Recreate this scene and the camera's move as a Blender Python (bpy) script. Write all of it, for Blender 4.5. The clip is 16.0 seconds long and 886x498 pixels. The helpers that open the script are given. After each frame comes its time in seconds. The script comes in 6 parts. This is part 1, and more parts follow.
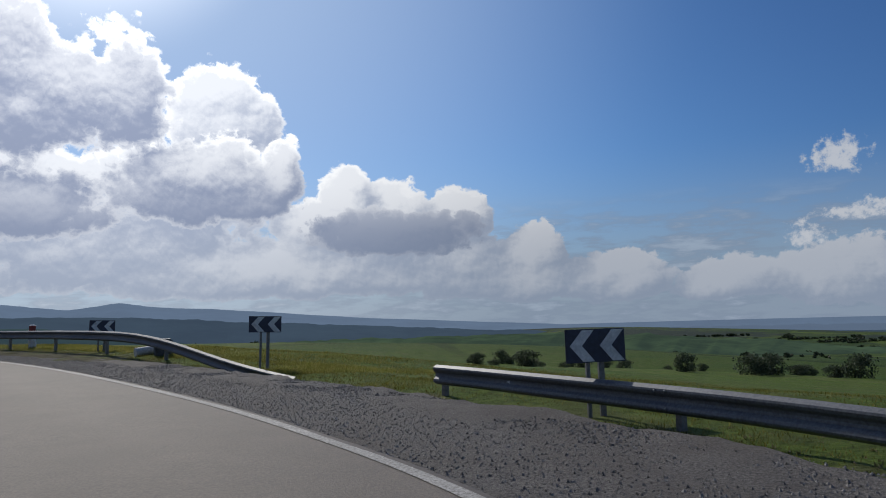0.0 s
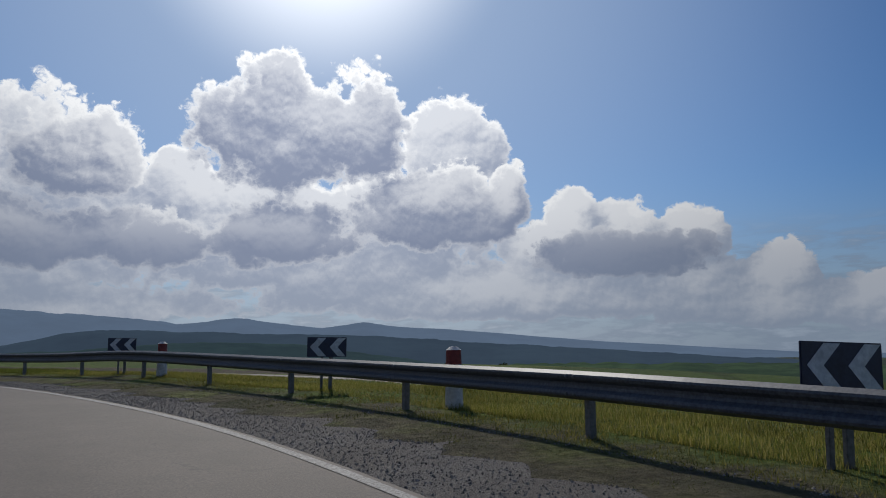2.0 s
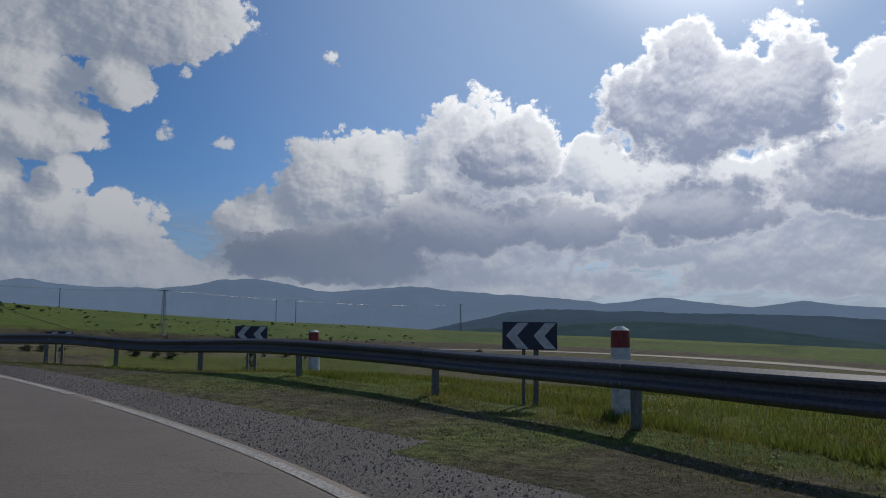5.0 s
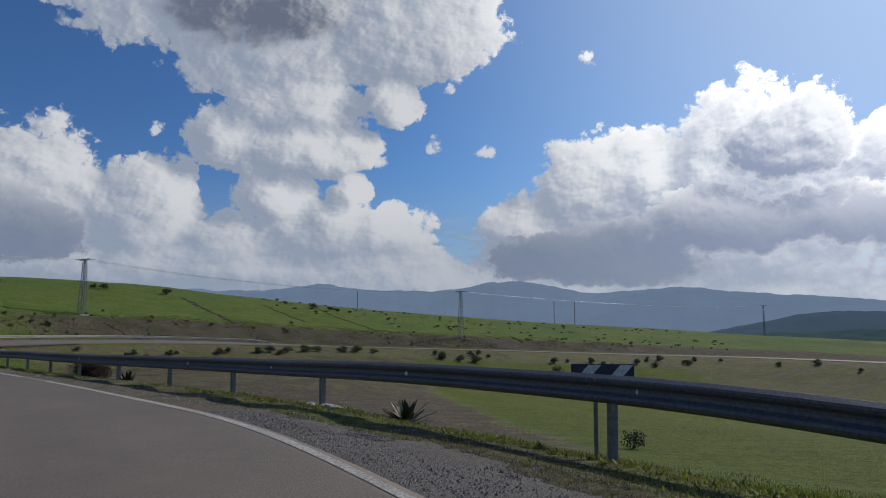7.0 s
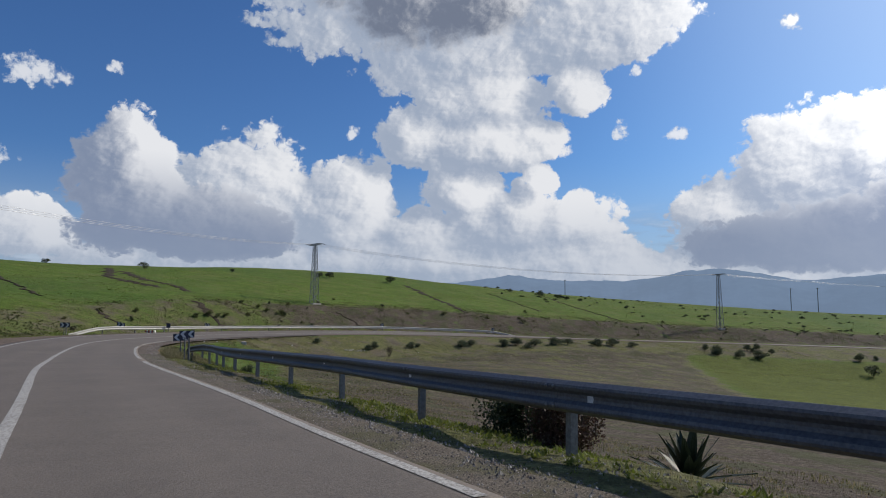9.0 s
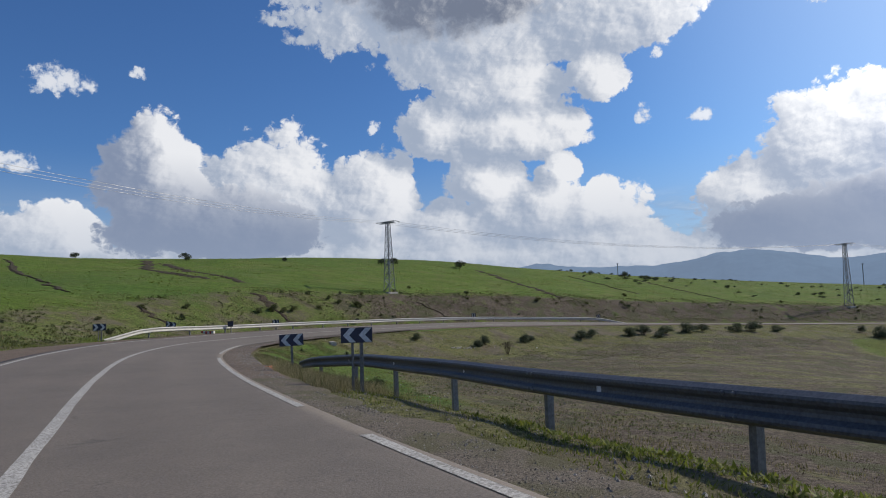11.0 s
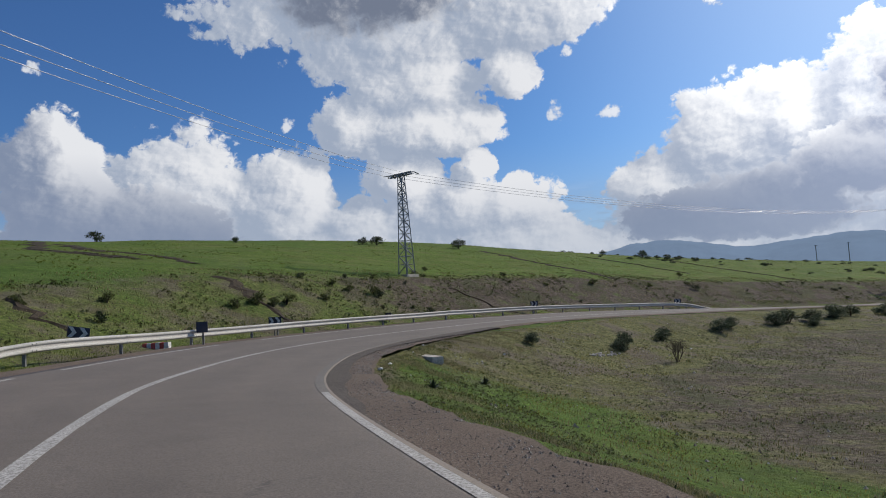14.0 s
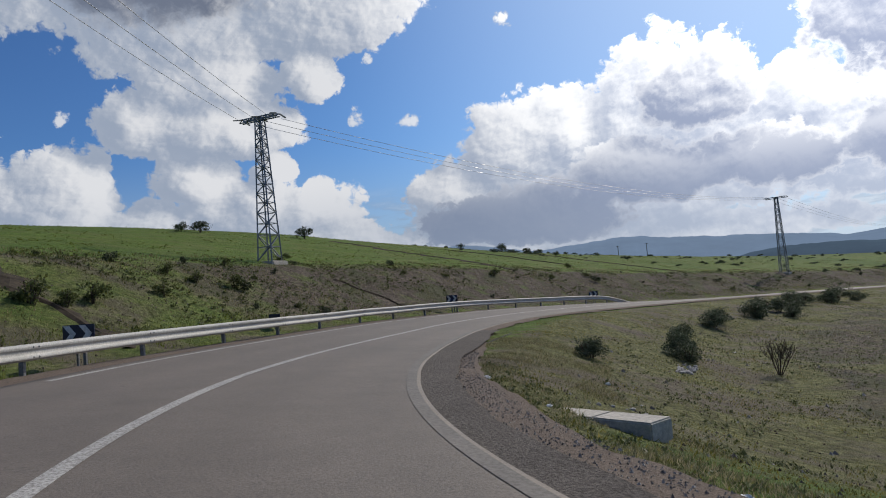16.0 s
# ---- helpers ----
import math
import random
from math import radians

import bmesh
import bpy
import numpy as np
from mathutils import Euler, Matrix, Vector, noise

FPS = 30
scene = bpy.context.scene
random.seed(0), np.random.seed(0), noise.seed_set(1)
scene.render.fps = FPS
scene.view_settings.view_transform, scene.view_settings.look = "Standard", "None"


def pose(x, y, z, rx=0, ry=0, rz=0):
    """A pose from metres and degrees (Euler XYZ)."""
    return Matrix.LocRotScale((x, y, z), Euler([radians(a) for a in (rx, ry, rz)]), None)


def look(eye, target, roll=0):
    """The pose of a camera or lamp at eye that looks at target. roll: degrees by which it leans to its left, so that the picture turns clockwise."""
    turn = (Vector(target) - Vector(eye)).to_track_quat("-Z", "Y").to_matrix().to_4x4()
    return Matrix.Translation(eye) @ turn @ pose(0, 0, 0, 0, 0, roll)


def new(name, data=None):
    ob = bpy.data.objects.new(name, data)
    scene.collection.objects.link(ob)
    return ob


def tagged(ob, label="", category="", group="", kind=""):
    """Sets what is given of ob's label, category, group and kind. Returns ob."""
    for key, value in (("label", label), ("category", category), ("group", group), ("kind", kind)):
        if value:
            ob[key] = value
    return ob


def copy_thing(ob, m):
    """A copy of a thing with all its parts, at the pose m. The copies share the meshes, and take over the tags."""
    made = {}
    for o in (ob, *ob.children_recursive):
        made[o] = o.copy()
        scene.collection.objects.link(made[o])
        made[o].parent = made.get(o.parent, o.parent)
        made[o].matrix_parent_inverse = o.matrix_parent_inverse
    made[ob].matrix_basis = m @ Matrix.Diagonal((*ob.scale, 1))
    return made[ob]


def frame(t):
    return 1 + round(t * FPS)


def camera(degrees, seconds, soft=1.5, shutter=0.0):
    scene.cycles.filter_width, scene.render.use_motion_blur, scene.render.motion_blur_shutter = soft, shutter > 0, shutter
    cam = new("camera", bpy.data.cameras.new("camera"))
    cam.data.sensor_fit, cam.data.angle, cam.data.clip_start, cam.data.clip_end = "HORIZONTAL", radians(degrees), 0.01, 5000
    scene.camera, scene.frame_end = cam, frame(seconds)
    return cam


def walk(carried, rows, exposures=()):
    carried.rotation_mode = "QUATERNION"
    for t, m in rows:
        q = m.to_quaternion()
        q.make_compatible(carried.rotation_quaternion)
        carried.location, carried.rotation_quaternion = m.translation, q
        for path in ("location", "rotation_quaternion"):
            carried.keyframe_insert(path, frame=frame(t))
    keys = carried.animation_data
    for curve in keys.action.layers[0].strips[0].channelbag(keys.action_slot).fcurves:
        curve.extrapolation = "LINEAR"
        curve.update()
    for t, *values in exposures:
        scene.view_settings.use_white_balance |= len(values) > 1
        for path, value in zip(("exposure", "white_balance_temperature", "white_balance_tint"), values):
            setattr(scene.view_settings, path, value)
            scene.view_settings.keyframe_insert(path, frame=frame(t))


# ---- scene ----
cam = camera(64.2, 16.0, soft=1.0)
PATH = [
    (0, (3.833, -4.555, 1.092), (4.087, -2.579, 1.271), -2.0),
    (0.5, (1.665, 0.577, 1.105), (1.753, 2.565, 1.307), -1.6),
    (1, (-0.847, 5.741, 1.148), (-0.923, 7.727, 1.372), -0.7),
    (1.5, (-3.643, 10.062, 1.192), (-3.856, 12.036, 1.435), -0.4),
    (2, (-6.867, 14.398, 1.292), (-7.243, 16.346, 1.548), -0.8),
    (2.5, (-10.463, 18.439, 1.38), (-11.014, 20.345, 1.636), -0.4),
    (3, (-14.347, 22.131, 1.438), (-15.064, 23.981, 1.693), -0.3),
    (3.5, (-18.648, 25.626, 1.49), (-19.526, 27.405, 1.741), -0.0),
    (4, (-22.983, 28.564, 1.479), (-24.026, 30.254, 1.716), -0.1),
    (4.5, (-28.016, 31.191, 1.468), (-29.233, 32.762, 1.691), -0.2),
    (5, (-33.093, 33.231, 1.418), (-34.476, 34.661, 1.627), -0.2),
    (5.2, (-35.21, 33.899, 1.344), (-36.652, 35.27, 1.552), 0.4),
    (7.3, (-52.727, 35.252, 1.714), (-54.569, 36.002, 1.923), 0.4),
    (7.5, (-54.642, 35.023, 1.673), (-56.507, 35.716, 1.876), 0.7),
    (8, (-59.713, 34.237, 1.569), (-61.626, 34.788, 1.762), 0.5),
    (8.5, (-64.758, 33.155, 1.46), (-66.703, 33.582, 1.648), -0.1),
    (9, (-69.534, 31.811, 1.35), (-71.496, 32.147, 1.538), -0.0),
    (9.5, (-74.047, 30.343, 1.334), (-76.017, 30.633, 1.521), -0.4),
    (10, (-78.668, 28.737, 1.354), (-80.642, 29.001, 1.529), -1.2),
    (10.2, (-80.639, 28.021, 1.285), (-82.615, 28.28, 1.458), -1.2),
    (12.3, (-98.491, 23.051, 0.918), (-100.464, 23.346, 1.069), -3.6),
    (12.5, (-100.499, 22.469, 0.89), (-102.47, 22.773, 1.039), -3.5),
    (13, (-105.702, 21.088, 0.824), (-107.665, 21.44, 0.974), -3.6),
    (13.5, (-110.451, 19.944, 0.819), (-112.402, 20.356, 0.969), -3.7),
    (14, (-115.161, 19.154, 0.75), (-117.094, 19.645, 0.897), -3.8),
    (14.5, (-119.83, 18.46, 0.709), (-121.731, 19.067, 0.849), -3.5),
    (15, (-124.334, 18.205, 0.661), (-126.187, 18.946, 0.795), -3.7),
    (15.5, (-128.749, 18.271, 0.604), (-130.544, 19.144, 0.729), -4.4),
    (16, (-132.886, 18.703, 0.53), (-134.61, 19.709, 0.65), -5.1),
]
EXPOSURES = [(0, -.38, 6400, 10), (.5, -.62, 6400, 10), (1.5, -.66, 6400, 10), (3.5, -.85, 6400, 10), (5, -.62, 6400, 10), (7.5, -.1, 6550, 10), (9, .15, 6600, 10), (12.5, .22, 6600, 10), (16, .04, 6600, 10)]
walk(cam, [(t, look(eye, goal, roll)) for t, eye, goal, roll in PATH], EXPOSURES)

# ---- sky, sun ----
SUN_AZ, SUN_EL = 21.0, 37.0          # degrees left of +y, degrees up


def node(tree, kind, **values):
    n = tree.nodes.new(kind)
    for k, v in values.items():
        if k == "op":
            n.operation = v
        elif k == "blend":
            n.blend_type = v
        elif k == "data":
            n.data_type = v
        else:
            n.inputs[k].default_value = v
    return n


def math_node(tree, op, a, b=0.0, c=0.0, clamp=False):
    n = tree.nodes.new("ShaderNodeMath")
    n.operation, n.use_clamp = op, clamp
    for k, v in enumerate((a, b, c)):
        if isinstance(v, (int, float)):
            n.inputs[k].default_value = v
        else:
            tree.links.new(v, n.inputs[k])
    return n.outputs[0]


def vec_node(tree, op, a, b=None):
    n = tree.nodes.new("ShaderNodeVectorMath")
    n.operation = op
    for k, v in enumerate((a, b)):
        if v is None:
            continue
        if isinstance(v, (tuple, list)):
            n.inputs[k].default_value = v
        else:
            tree.links.new(v, n.inputs[k])
    return n.outputs["Value"] if op in ("LENGTH", "DISTANCE", "DOT_PRODUCT") else n.outputs["Vector"]


def mix_color(tree, fac, a, b, blend="MIX"):
    n = tree.nodes.new("ShaderNodeMix")
    n.data_type, n.blend_type = "RGBA", blend
    for k, v in ((0, fac), (6, a), (7, b)):
        if isinstance(v, (int, float)):
            n.inputs[k].default_value = v
        elif isinstance(v, (tuple, list)):
            n.inputs[k].default_value = (*v[:3], 1.0)
        else:
            tree.links.new(v, n.inputs[k])
    return n.outputs[2]


def ramp(tree, fac, lo, hi, smooth=True):
    n = tree.nodes.new("ShaderNodeMapRange")
    n.interpolation_type = "SMOOTHSTEP" if smooth else "LINEAR"
    n.inputs[1].default_value, n.inputs[2].default_value = lo, hi
    tree.links.new(fac, n.inputs[0])
    return n.outputs[0]


# cloud masses: degrees left of +y, half width, base, top (degrees up); the nearer ones, then those behind
NEAR_SUNWARD = [(22.4, 9.5, 11.7, 21.8), (24.4, 4.4, 14.9, 22.9), (17.2, 3.3, 13.3, 22.0), (38.5, 4.9, 10.4, 18.1), (43.1, 7.8, 5.3, 10.8), (33.7, 4.8, 5.4, 10.4),
                (24, 6.4, 5.7, 11.7), (11.3, 7.8, 7.1, 14.4), (5.7, 2.3, 8.6, 14.6), (-3.3, 7.7, 4.5, 8.6)]
NEAR_HIGH = [(83.5, 8.5, 20.6, 32.5), (77, 6, 21.5, 31)]
BACK_HIGH = [(84.2, 11.1, 19.6, 32.5), (78.9, 9.4, 17.4, 28.7), (67.9, 8, 19.2, 30.2), (77.1, 5.6, 14.8, 20.5), (69.5, 2.8, 15.8, 20.1)]
NEAR_WEST = [(104.6, 3.6, 8.0, 15.4), (104, 5.2, 4.4, 11.4), (99, 7.5, 4.0, 9.8), (52.8, 8.5, 2.9, 7.4), (53.4, 8.1, 3.6, 8.2), (43.2, 3.8, 5.6, 9.3)]
SMALL = [(111.2, 2.1, 15.8, 18), (105.7, .6, 17.5, 18.6), (114, 2.1, 10.4, 11.8), (87.6, .7, 14.1, 15.4), (66, .8, 13.7, 15.1), (61.7, 1, 13.2, 14.4), (65, .6, 18.5, 19.7),
         (53.5, .6, 20.3, 21.4), (-37, 2, 8.9, 11.5), (-34.8, 1.5, 3.9, 5.7), (-38.2, 2.7, 5.4, 7)]
AROUND = [(150, 22, 5, 22), (-120, 24, 5, 20), (-165, 20, 20, 38)]
BACK_SUNWARD = [(10.1, 4.3, 11.9, 19.7), (10.7, 3.0, 9.2, 15.9), (43.5, 3.3, 9.2, 16.5), (31.8, 2.8, 9.4, 15.1), (48.2, 3, 8.1, 15.2), (21.8, 5.4, 7.6, 12.9), (.5, 2.3, 7.2, 12.1),
                (-3.9, 2.8, 5.5, 11.1), (-8.4, 3.1, 4.9, 10.1), (1.9, 4.6, 5.0, 9.7), (52.2, 5.7, 7.8, 15.2), (58.2, 3.9, 5.9, 10.3), (40.1, 7, 6.9, 18.2), (46.1, 16.4, 3.6, 10.2), (20, 14, 4.0, 9.0), (27, 17, 4.5, 13.5), (15, 9, 5.5, 14.0)]
BACK_LOW = [(-2.7, 6.8, 3.6, 9.5), (-21.6, 4.2, .5, 4.5), (-29.2, 4.2, .2, 3.6), (-36.6, 4.6, -.4, 4.3), (-9, 4.4, 2.4, 6.5), (-45, 8, -1, 3.6), (5, 22, 1.6, 6.5), (-14, 10, .8, 4.6), (-15, 2.6, 2.8, 7.4), (112, 4, 4.0, 8.5)]
BACK_WEST = [(95.6, 7.4, 4.6, 14.2), (87.8, 4.4, 4.6, 12.7), (82, 3.5, 11.8, 17.2), (77.4, 7.2, 11.4, 16.8), (78.6, 3.2, 8.1, 12.9), (73.5, 1.8, 7.1, 10.9), (73.6, 7.4, 5, 10.2), (69.3, 1.6, 6.5, 10.3),
             (72, 1.5, 9.8, 12.2), (57.3, 3.2, 5.0, 10.2), (54.5, 6, 4.5, 10.3), (81.1, 4, 4.6, 8.8), (84, 26, 2.6, 6.6), (60, 34, 1.2, 5.2)]


def mass_group(name, clouds):
    """How deep a place (azimuth, elevation, 0) lies in a set of clouds with flat bases and domed tops."""
    g = bpy.data.node_groups.new(name, "ShaderNodeTree")
    g.interface.new_socket("place", in_out="INPUT", socket_type="NodeSocketVector")
    g.interface.new_socket("mass", in_out="OUTPUT", socket_type="NodeSocketFloat")
    gin, gout = g.nodes.new("NodeGroupInput"), g.nodes.new("NodeGroupOutput")
    total = None
    for az, half, low, top in clouds:
        h = top - low
        off = vec_node(g, "SUBTRACT", gin.outputs[0], (az, low + .38 * h, 0))
        d = vec_node(g, "MAXIMUM", vec_node(g, "MULTIPLY", off, (.95 / half, .95 / (.62 * h), 0)), vec_node(g, "MULTIPLY", off, (.95 / half, -.95 / (.38 * h), 0)))
        d2 = vec_node(g, "MAXIMUM", d, vec_node(g, "MULTIPLY", off, (-.95 / half, 0, 0)))
        v = math_node(g, "SUBTRACT", 1.0, vec_node(g, "DOT_PRODUCT", d2, d2))
        total = v if total is None else math_node(g, "SMOOTH_MAX", total, v, 0.15)
    total = math_node(g, "MAXIMUM", total, -1.2)
    g.links.new(total, gout.inputs[0])
    return g


def lump_group(name, scale, octaves, rough, blur):
    """Rounded heads of cloud of one size, high in their middles, with creases between them, about -0.3 to 0.3."""
    g = bpy.data.node_groups.new(name, "ShaderNodeTree")
    g.interface.new_socket("place", in_out="INPUT", socket_type="NodeSocketVector")
    g.interface.new_socket("heads", in_out="OUTPUT", socket_type="NodeSocketFloat")
    gin, gout = g.nodes.new("NodeGroupInput"), g.nodes.new("NodeGroupOutput")
    curl = node(g, "ShaderNodeTexNoise", Scale=scale * 1.7, Detail=3.0, Roughness=.55)
    curl.noise_dimensions = "2D"
    g.links.new(gin.outputs[0], curl.inputs["Vector"])
    bent = vec_node(g, "ADD", gin.outputs[0], vec_node(g, "MULTIPLY", vec_node(g, "SUBTRACT", curl.outputs["Color"], (.5, .5, .5)), (.75 / scale, .6 / scale, 0)))
    puff = node(g, "ShaderNodeTexVoronoi", Scale=scale, Detail=octaves, Roughness=rough)
    puff.voronoi_dimensions, puff.feature, puff.normalize = "2D", "SMOOTH_F1", True
    puff.inputs["Smoothness"].default_value = blur
    g.links.new(vec_node(g, "MULTIPLY", bent, (1, 1.25, 1)), puff.inputs["Vector"])
    g.links.new(math_node(g, "MULTIPLY_ADD", puff.outputs["Distance"], -1.45, .255), gout.inputs[0])
    return g


def make_world():
    world = bpy.data.worlds.new("sky")
    world.use_nodes = True
    scene.world = world
    t = world.node_tree
    t.nodes.clear()
    sky = t.nodes.new("ShaderNodeTexSky")
    sky.sky_type, sky.sun_disc = "NISHITA", False
    sky.sun_elevation, sky.sun_rotation = radians(SUN_EL), radians(-SUN_AZ)
    sky.altitude, sky.air_density, sky.dust_density, sky.ozone_density = 300, 1.0, 0.4, 3.0
    base = mix_color(t, 1.0, sky.outputs[0], tuple(SKY_STRENGTH * c for c in (.76, 1.06, 1.36)), "MULTIPLY")
    co = t.nodes.new("ShaderNodeTexCoord")
    xyz = t.nodes.new("ShaderNodeSeparateXYZ")
    t.links.new(co.outputs["Generated"], xyz.inputs[0])
    x, y, z = xyz.outputs
    az = math_node(t, "MULTIPLY", math_node(t, "ARCTAN2", math_node(t, "MULTIPLY", x, -1.0), y), 180 / math.pi)
    el = math_node(t, "MULTIPLY", math_node(t, "ARCSINE", z), 180 / math.pi)
    place = t.nodes.new("ShaderNodeCombineXYZ")
    t.links.new(az, place.inputs[0]), t.links.new(el, place.inputs[1])
    p = place.outputs[0]

    def use(group, v):
        n = t.nodes.new("ShaderNodeGroup")
        n.node_tree = group
        t.links.new(v, n.inputs[0])
        return n.outputs[0]

    toward = vec_node(t, "SUBTRACT", (SUN_AZ, SUN_EL + 3, 0), p)
    way = vec_node(t, "NORMALIZE", toward)
    coarse, fine = lump_group("cloud_heads", .24, 1.4, .5, .5), lump_group("cloud_florets", .85, 3.6, .58, .25)
    big, small = use(coarse, p), use(fine, p)
    bumps = math_node(t, "MULTIPLY_ADD", big, .95, math_node(t, "MULTIPLY", small, .6))
    rise = math_node(t, "SUBTRACT", big, use(coarse, vec_node(t, "ADD", p, vec_node(t, "MULTIPLY", way, (1.1, 1.1, 0)))))
    grain = math_node(t, "SUBTRACT", small, use(fine, vec_node(t, "ADD", p, vec_node(t, "MULTIPLY", way, (.32, .32, 0)))))
    detail = math_node(t, "MULTIPLY_ADD", rise, .8, math_node(t, "MULTIPLY", grain, .5))
    warp = node(t, "ShaderNodeTexNoise", Scale=.22, Detail=3.0)
    t.links.new(p, warp.inputs["Vector"])
    q = vec_node(t, "ADD", p, vec_node(t, "MULTIPLY", vec_node(t, "SUBTRACT", warp.outputs["Color"], (.5, .5, .5)), (3.4, 1.4, 0)))
    near_sun = ramp(t, vec_node(t, "LENGTH", toward), 54.0, 16.0)
    from_sun = vec_node(t, "LENGTH", vec_node(t, "SUBTRACT", p, (SUN_AZ, SUN_EL, 0)))
    haze = ramp(t, el, 9.0, -1.0)
    base = mix_color(t, ramp(t, from_sun, 28.0, 72.0), base, mix_color(t, 1.0, base, (.6, .68, .78), "MULTIPLY"))
    pale = mix_color(t, near_sun, (0.32, 0.395, 0.51), (0.80, 0.87, 0.98))
    base = mix_color(t, math_node(t, "MULTIPLY", ramp(t, el, 13.0, -1.0), 0.9), base, pale)
    base = mix_color(t, math_node(t, "MULTIPLY", ramp(t, from_sun, 54.0, 4.0), 0.72), base, (0.66, 0.82, 1.08))
    base = mix_color(t, math_node(t, "MULTIPLY", ramp(t, from_sun, 19.0, 0.0), 0.9), base, (3.0, 3.0, 3.0))
    # thin sheets of cloud low over the horizon
    sheet = node(t, "ShaderNodeTexNoise", Scale=1.0, Detail=6.0, Roughness=.6)
    t.links.new(vec_node(t, "MULTIPLY", p, (.16, .75, 0)), sheet.inputs["Vector"])
    low = math_node(t, "MULTIPLY", ramp(t, sheet.outputs[0], .42, .6), math_node(t, "MULTIPLY", ramp(t, el, 9.5, 5.0), .75))
    out = mix_color(t, low, base, mix_color(t, ramp(t, sheet.outputs[0], .5, .68), mix_color(t, 1.0, pale, (.78, .8, .84), "MULTIPLY"), mix_color(t, 1.0, pale, (1.3, 1.26, 1.2), "MULTIPLY")))
    white = mix_color(t, near_sun, (0.70, 0.72, 0.76), (1.75, 1.76, 1.76))
    layers = (("clouds_behind", BACK_SUNWARD + BACK_LOW + BACK_WEST + BACK_HIGH, .12, (.30, .36, .47), (.64, .72, .92), .4, .30, .38),
              ("clouds_in_front", NEAR_SUNWARD + NEAR_WEST + AROUND, -.02, (.19, .24, .35), (.47, .54, .74), .38, .19, .95),
              ("cloud_overhead", NEAR_HIGH, -.2, (.15, .18, .25), (.40, .46, .6), .0, .19, .6))
    for k, (title, clouds, lift, grey_far, grey_sun, veil, reach, deep) in enumerate(layers):
        group = mass_group(title, clouds)
        mass = use(group, q)
        body = math_node(t, "SUBTRACT", mass, use(group, vec_node(t, "ADD", q, vec_node(t, "MULTIPLY", way, (2.6, 2.6, 0)))))
        full = math_node(t, "MULTIPLY_ADD", bumps, ramp(t, mass, -1.1, -.1), math_node(t, "ADD", mass, reach))
        cover = ramp(t, full, 0.0, 0.2 if k < 2 else 0.75)
        slope = ramp(t, math_node(t, "ADD", math_node(t, "MULTIPLY", body, .75), math_node(t, "ADD", detail, lift)), -.3, .8)
        slope = math_node(t, "MULTIPLY", slope, math_node(t, "MULTIPLY_ADD", ramp(t, el, 4.0 + 1.5 * k, 11.0 + 2.5 * k), deep, 1.0 - deep))
        rim = math_node(t, "SUBTRACT", 1.0, ramp(t, full, 0.02, 0.5))
        lit = math_node(t, "ADD", math_node(t, "MULTIPLY", slope, math_node(t, "MULTIPLY_ADD", near_sun, -0.55, 1.05)),
                        math_node(t, "MULTIPLY", rim, math_node(t, "MULTIPLY_ADD", near_sun, 0.75, 0.06)), clamp=True)
        cloud = mix_color(t, lit, mix_color(t, near_sun, grey_far, grey_sun), white)
        cloud = mix_color(t, math_node(t, "MULTIPLY", haze, veil), cloud, pale)
        out = mix_color(t, cover, out, cloud)
    # torn scraps of cloud
    shred = node(t, "ShaderNodeTexNoise", Scale=1.1, Detail=6.0, Roughness=.62)
    t.links.new(p, shred.inputs["Vector"])
    scrap = math_node(t, "MULTIPLY_ADD", math_node(t, "SUBTRACT", shred.outputs[0], .5), 5.0, math_node(t, "ADD", use(mass_group("scraps", SMALL), q), -.05))
    out = mix_color(t, math_node(t, "MULTIPLY", ramp(t, scrap, .0, .9), .85), out, mix_color(t, ramp(t, scrap, .2, 1.3), (.55, .6, .68), white))
    bg = t.nodes.new("ShaderNodeBackground")
    t.links.new(out, bg.inputs[0])
    bg.inputs[1].default_value = 1.0
    end = t.nodes.new("ShaderNodeOutputWorld")
    t.links.new(bg.outputs[0], end.inputs[0])


SKY_STRENGTH = 0.078
make_world()
sun_data = bpy.data.lights.new("sun", "SUN")
sun_data.energy, sun_data.angle, sun_data.color = 3.0, radians(0.6), (1.0, 0.93, 0.82)
sun = new("sun", sun_data)
sa, se = radians(SUN_AZ), radians(SUN_EL)
sun.matrix_world = look((-60 - 90 * math.sin(sa), 30 + 90 * math.cos(sa), 90), (-60 - 90 * math.sin(sa) + math.sin(sa) * math.cos(se), 30 + 90 * math.cos(sa) - math.cos(sa) * math.cos(se), 90 - math.sin(se)))


